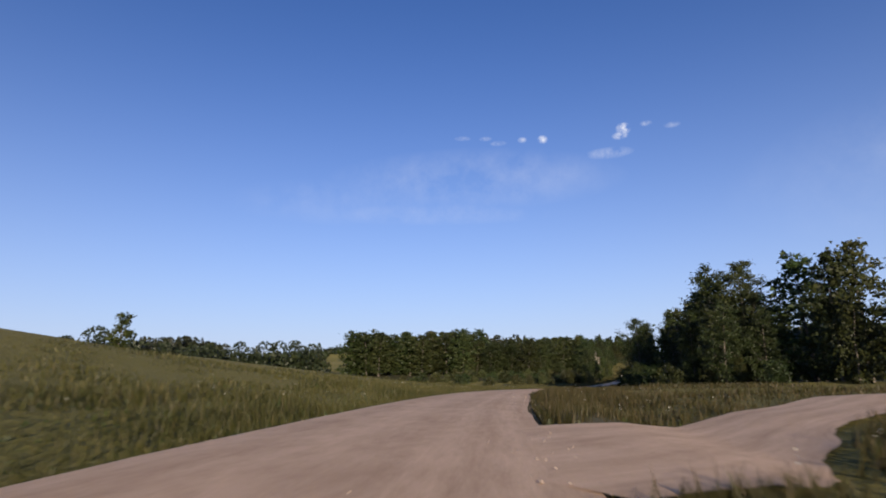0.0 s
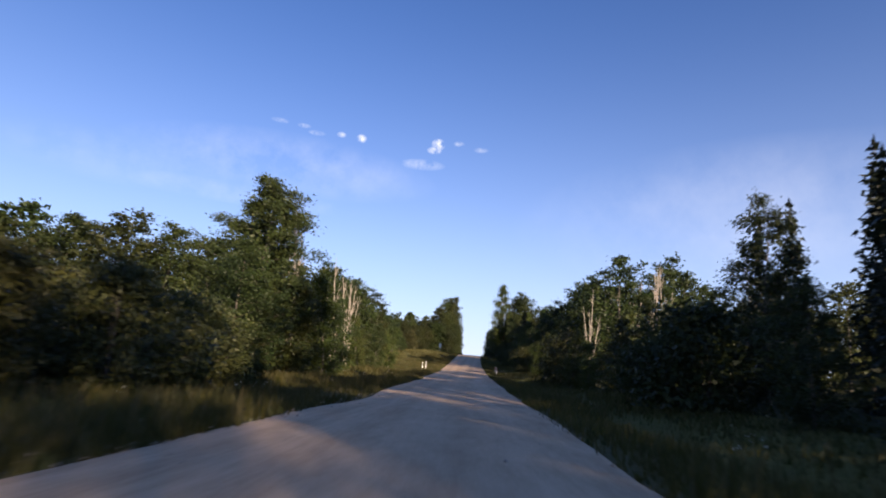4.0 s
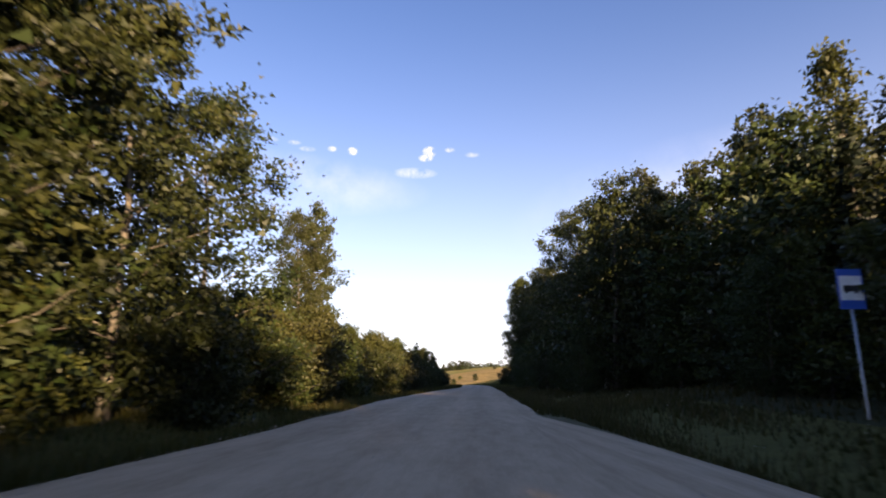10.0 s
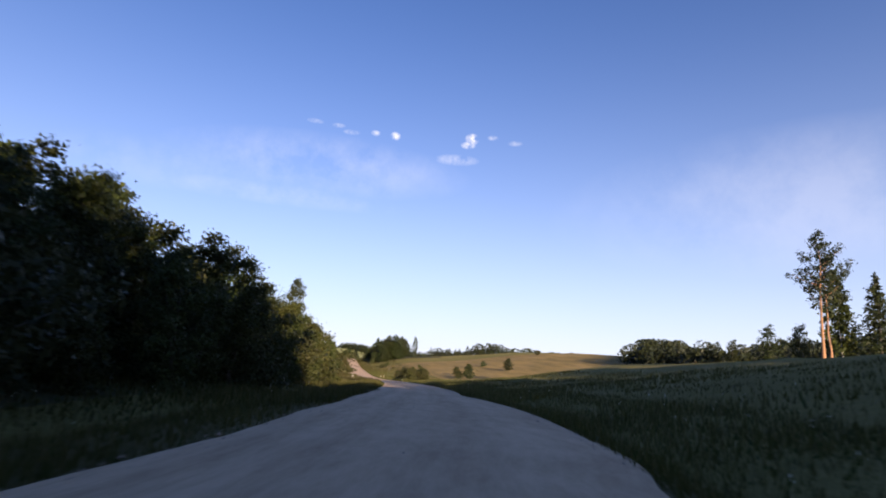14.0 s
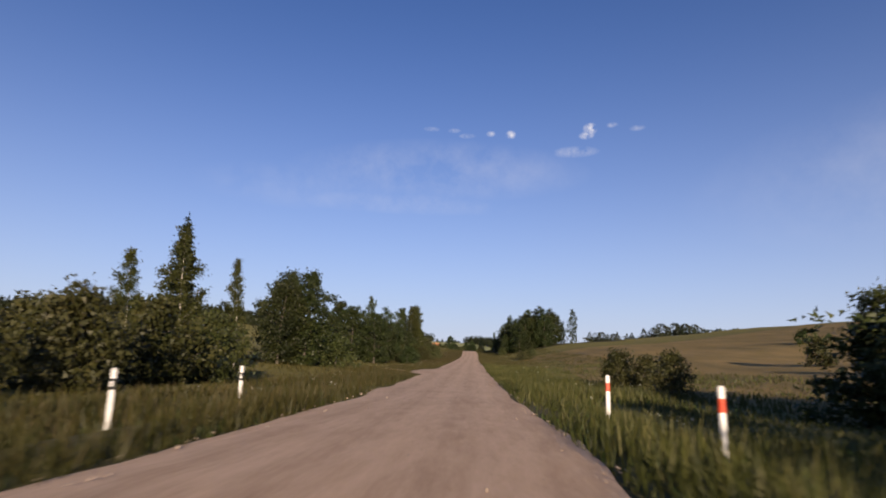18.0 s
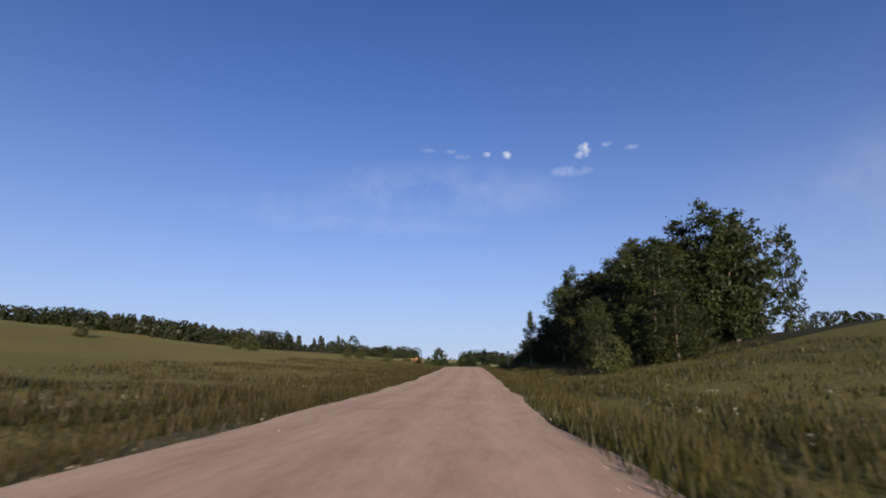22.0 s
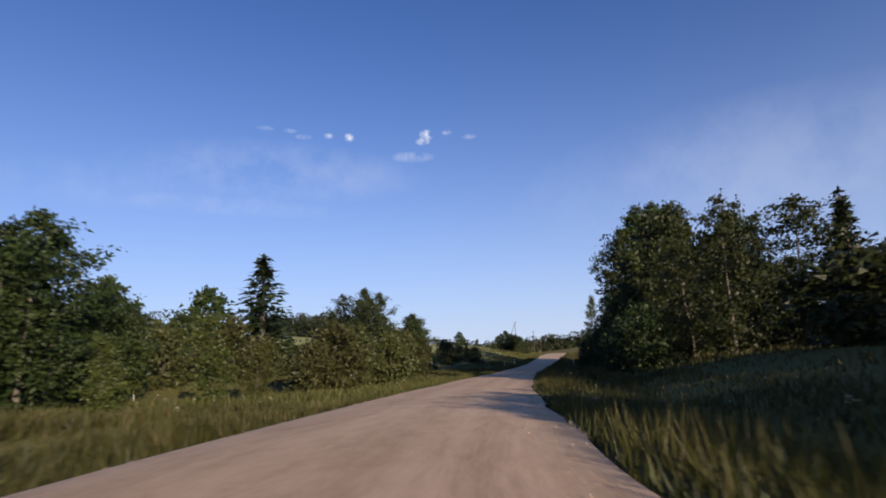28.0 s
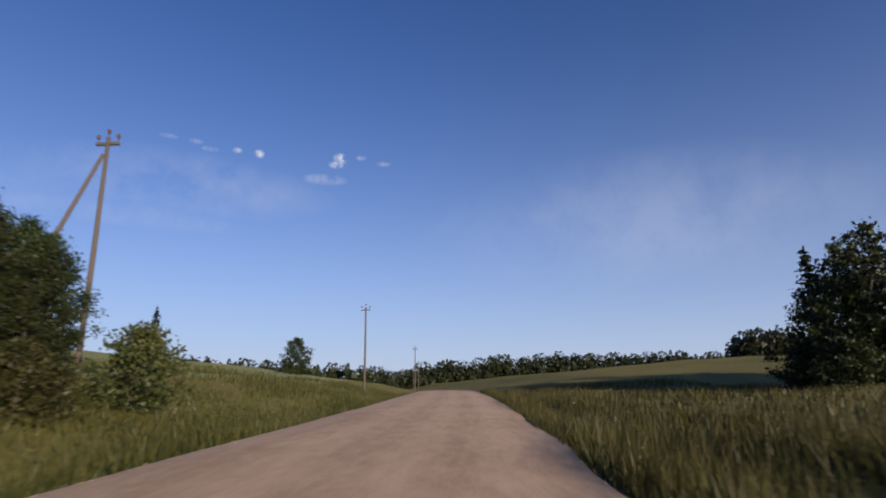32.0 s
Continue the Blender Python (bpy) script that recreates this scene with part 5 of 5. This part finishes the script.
# ---- things beside the road ----
def marker_post(y, d, dark, turn):
    """A plastic marker post: tapered white body, dark band, reflector."""
    if "post" + dark not in made:
        root = tagged(new("marker_post"), "white plastic road marker post with a %s band in the grass" % ("black" if dark == "k" else "red"), "post", "road marker posts")
        body = Shape()
        box(body, (-0.038, -0.022, -0.3), (0.038, 0.022, 0.55), 0, 0.015)
        part("body", body, WHITE, root)
        band = Shape()
        box(band, (-0.04, -0.024, 0.55), (0.04, 0.024, 0.71), 0, 0.015)
        part("band", band, BLACK if dark == "k" else RED, root, "dark slanted band")
        cap = Shape()
        box(cap, (-0.038, -0.022, 0.71), (0.038, 0.022, 0.84), 0, 0.015)
        tube(cap, [(0, 0, 0.835), (0, 0, 0.86)], [0.03, 0.012], 8)
        part("cap", cap, WHITE, root)
        glass = Shape()
        box(glass, (-0.02, -0.031, 0.60), (0.02, -0.0245, 0.67), 0, 0.008)
        part("reflector", glass, WHITE if dark == "k" else RED, root, "small glass reflector")
        root.matrix_basis = pose(*spot(y, d), 0, 0, turn)
        made["post" + dark] = root
        return root
    return copy_thing(made["post" + dark], pose(*spot(y, d), 0, 0, turn))


for y, d, dark, turn in (
    (657.5, -4.05, "k", 2), (661.5, -3.8, "k", -2), (656.6, 4.0, "r", 4), (661, 3.7, "r", -3), (203, -3.9, "k", -15), (207, -3.9, "k", -15), (203, 4.0, "r", -15), (207, 4.0, "r", -16),
    (1100.9, -5.3, "k", -25), (1106, -4.4, "k", -25), (1099.3, 5.6, "r", -26), (1094.6, 6.9, "r", -25),
):
    marker_post(y, d, dark, turn)


def bus_sign(y, d, turn):
    """A bus stop sign on a steel tube: blue plate, white field, dark bus shape."""
    root = tagged(new("bus_stop_sign"), "blue bus stop sign with a white field on a steel pole", "sign")
    pole, plate, field, bus = Shape(), Shape(), Shape(), Shape()
    tube(pole, [(0, 0.05, -0.4), (0, 0.05, 3.3)], [0.03, 0.03], 10)
    part("pole", pole, STEEL, root, smooth=True)
    box(plate, (-0.30, -0.012, 2.40), (0.30, 0.012, 3.32), 0)
    part("plate", plate, BLUE, root)
    box(field, (-0.26, -0.018, 2.60), (0.26, -0.0125, 3.16), 0)
    board = part("field", field, WHITE, root, "white square field")
    box(bus, (-0.18, -0.024, 2.80), (0.18, -0.0185, 2.94), 0)
    for x in (-0.11, 0.11):
        tube(bus, [(x, -0.024, 2.79), (x, -0.0185, 2.79)], [0.04, 0.04], 10)
    part("bus_shape", bus, BLACK, board, "dark bus silhouette")
    for z in (2.55, 3.15):
        clamp = Shape()
        box(clamp, (-0.06, 0.014, z - 0.02), (0.06, 0.09, z + 0.02), 0, 0.01)
        part("clamp", clamp, STEEL, root)
    root.matrix_basis = pose(*spot(y, d), 0, 0, turn)
    return root


bus_sign(374, 10.0, -10)


def info_board(y, d, turn):
    """A tall white board with a blue middle on two legs."""
    root = tagged(new("information_board"), "narrow white roadside board with a grey panel on two legs", "sign")
    plate, panel = Shape(), Shape()
    box(plate, (-0.30, -0.015, 1.35), (0.30, 0.015, 2.75), 0)
    part("plate", plate, WHITE, root)
    box(panel, (-0.13, -0.022, 1.50), (0.15, -0.016, 2.55), 0)
    part("panel", panel, STEEL, root, "grey printed panel")
    for x in (-0.2, 0.2):
        leg = Shape()
        tube(leg, [(x, 0.04, -0.4), (x, 0.04, 2.7)], [0.025, 0.025], 8)
        part("leg", leg, STEEL, root, smooth=True)
    root.matrix_basis = pose(*spot(y, d), 0, 0, turn)


info_board(326, -10.7, -14)


def small_sign(y, d, turn):
    root = tagged(new("road_sign"), "small blue road sign on a thin grey pole", "sign")
    pole, plate, field = Shape(), Shape(), Shape()
    tube(pole, [(0, 0.04, -0.4), (0, 0.04, 2.5)], [0.028, 0.028], 10)
    part("pole", pole, STEEL, root, smooth=True)
    box(plate, (-0.2, -0.012, 2.1), (0.2, 0.012, 2.5), 0)
    part("plate", plate, BLUE, root)
    box(field, (-0.1, -0.018, 2.2), (0.14, -0.0125, 2.4), 0)
    part("field", field, WHITE, root, "white field")
    root.matrix_basis = pose(*spot(y, d), 0, 0, turn)


small_sign(897, 7.2, 0)


def wooden_stake(y, d):
    root = tagged(new("wooden_stake"), "short weathered wooden stake in the grass", "stake", "wooden stakes")
    s = Shape()
    tube(s, [(0, 0, -0.2), (0.02, 0, 0.5), (0.03, 0.01, 1.0)], [0.04, 0.038, 0.03], 7)
    part("stake", s, TIMBER, root)
    root.matrix_basis = pose(*spot(y, d))


wooden_stake(266, 5.2), wooden_stake(305, 5.6)


def power_pole(y, d, h, strut, turn):
    """A wooden line pole with a crossarm and insulators; strut: a second leg leaning against it."""
    root = tagged(new("power_pole"), "weathered wooden power pole with a leaning strut" if strut else "weathered wooden power pole with a short crossarm", "pole", "power line poles")
    main, arm = Shape(), Shape()
    tube(main, [(0, 0, -0.8), (0.02, 0, h * 0.5), (0, 0, h)], [0.10, 0.085, 0.065], 10)
    part("post", main, TIMBER, root, smooth=True)
    if strut:
        leg = Shape()
        tube(leg, [(-0.42 * h, -0.4, -0.6), (-0.20 * h, -0.2, h * 0.46), (-0.05, -0.08, h * 0.92)], [0.095, 0.08, 0.06], 10)
        part("strut", leg, TIMBER, root, "second leg that leans on the post", True)
    box(arm, (-0.42, -0.05, h - 0.30), (0.42, 0.05, h - 0.20), 0, 0.02)
    cross = part("crossarm", arm, TIMBER, root)
    for x in (-0.36, 0.36, 0.0):
        pin = Shape()
        z = h - 0.20 if x else h
        tube(pin, [(x, 0, z), (x, 0, z + 0.12), (x, 0, z + 0.15), (x, 0, z + 0.24), (x, 0, z + 0.3)], [0.015, 0.015, 0.055, 0.065, 0.03], 8)
        part("insulator", pin, GLAZED, cross, "brown glazed insulator")
    root.matrix_basis = pose(*spot(y, d), 0, 0, turn)
    return root


power_pole(1175, -12.0, 8.2, True, -25)
for y, d, h in ((1204, -8.0, 7.4), (1250, -5.8, 7.6), (1300, -5.6, 7.8), (1352, -5.6, 7.8)):
    power_pole(y, d, h, False, -25)


def far_house(y, d, turn):
    root = tagged(new("house"), "small plastered farmhouse with an orange gable roof behind bushes", "house")
    wall, roof, stack = Shape(), Shape(), Shape()
    box(wall, (-4, -3, -0.5), (4, 3, 2.7), 0)
    wall.add([(-4, -3, 2.7), (-4, 3, 2.7), (-4, 0, 5.2), (4, -3, 2.7), (4, 3, 2.7), (4, 0, 5.2)], [(0, 2, 1), (3, 4, 5)])
    part("wall", wall, PLASTER, root)
    for side in (-1, 1):
        roof.add([(-4.5, side * 3.5, 2.35), (4.5, side * 3.5, 2.35), (4.5, 0, 5.35), (-4.5, 0, 5.35), (-4.5, side * 3.5, 2.2), (4.5, side * 3.5, 2.2), (4.5, 0, 5.2), (-4.5, 0, 5.2)], None, [(0, 1, 2, 3), (7, 6, 5, 4), (0, 4, 5, 1), (1, 5, 6, 2), (3, 2, 6, 7), (0, 3, 7, 4)])
    slope = part("roof", roof, ROOF, root)
    box(stack, (1.2, -0.35, 4.6), (1.8, 0.35, 6.2), 0)
    part("chimney", stack, ROOF, slope)
    for x in (-2.4, 0.0, 2.4):
        frame_, pane = Shape(), Shape()
        box(frame_, (x - 0.55, -3.05, 0.9), (x + 0.55, -2.98, 2.2), 0)
        sash = part("window", frame_, WHITE, root)
        box(pane, (x - 0.45, -3.07, 1.0), (x + 0.45, -3.052, 2.1), 0)
        part("pane", pane, PANE, sash)
    root.matrix_basis = pose(*spot(y, d), 0, 0, turn)


far_house(1108, -79, 12)
for y, d in ((1096, -64), (1099, -73), (1098, -82), (1101, -68), (1088, -62), (1092, -71), (1094, -79)):
    tree("oak", y, d, 4.7, 1.2)
for y, d in ((1056, -62), (1058, -66), (1057, -70), (1059, -74)):
    tree("oak", y, d, 5.8, 1.3)
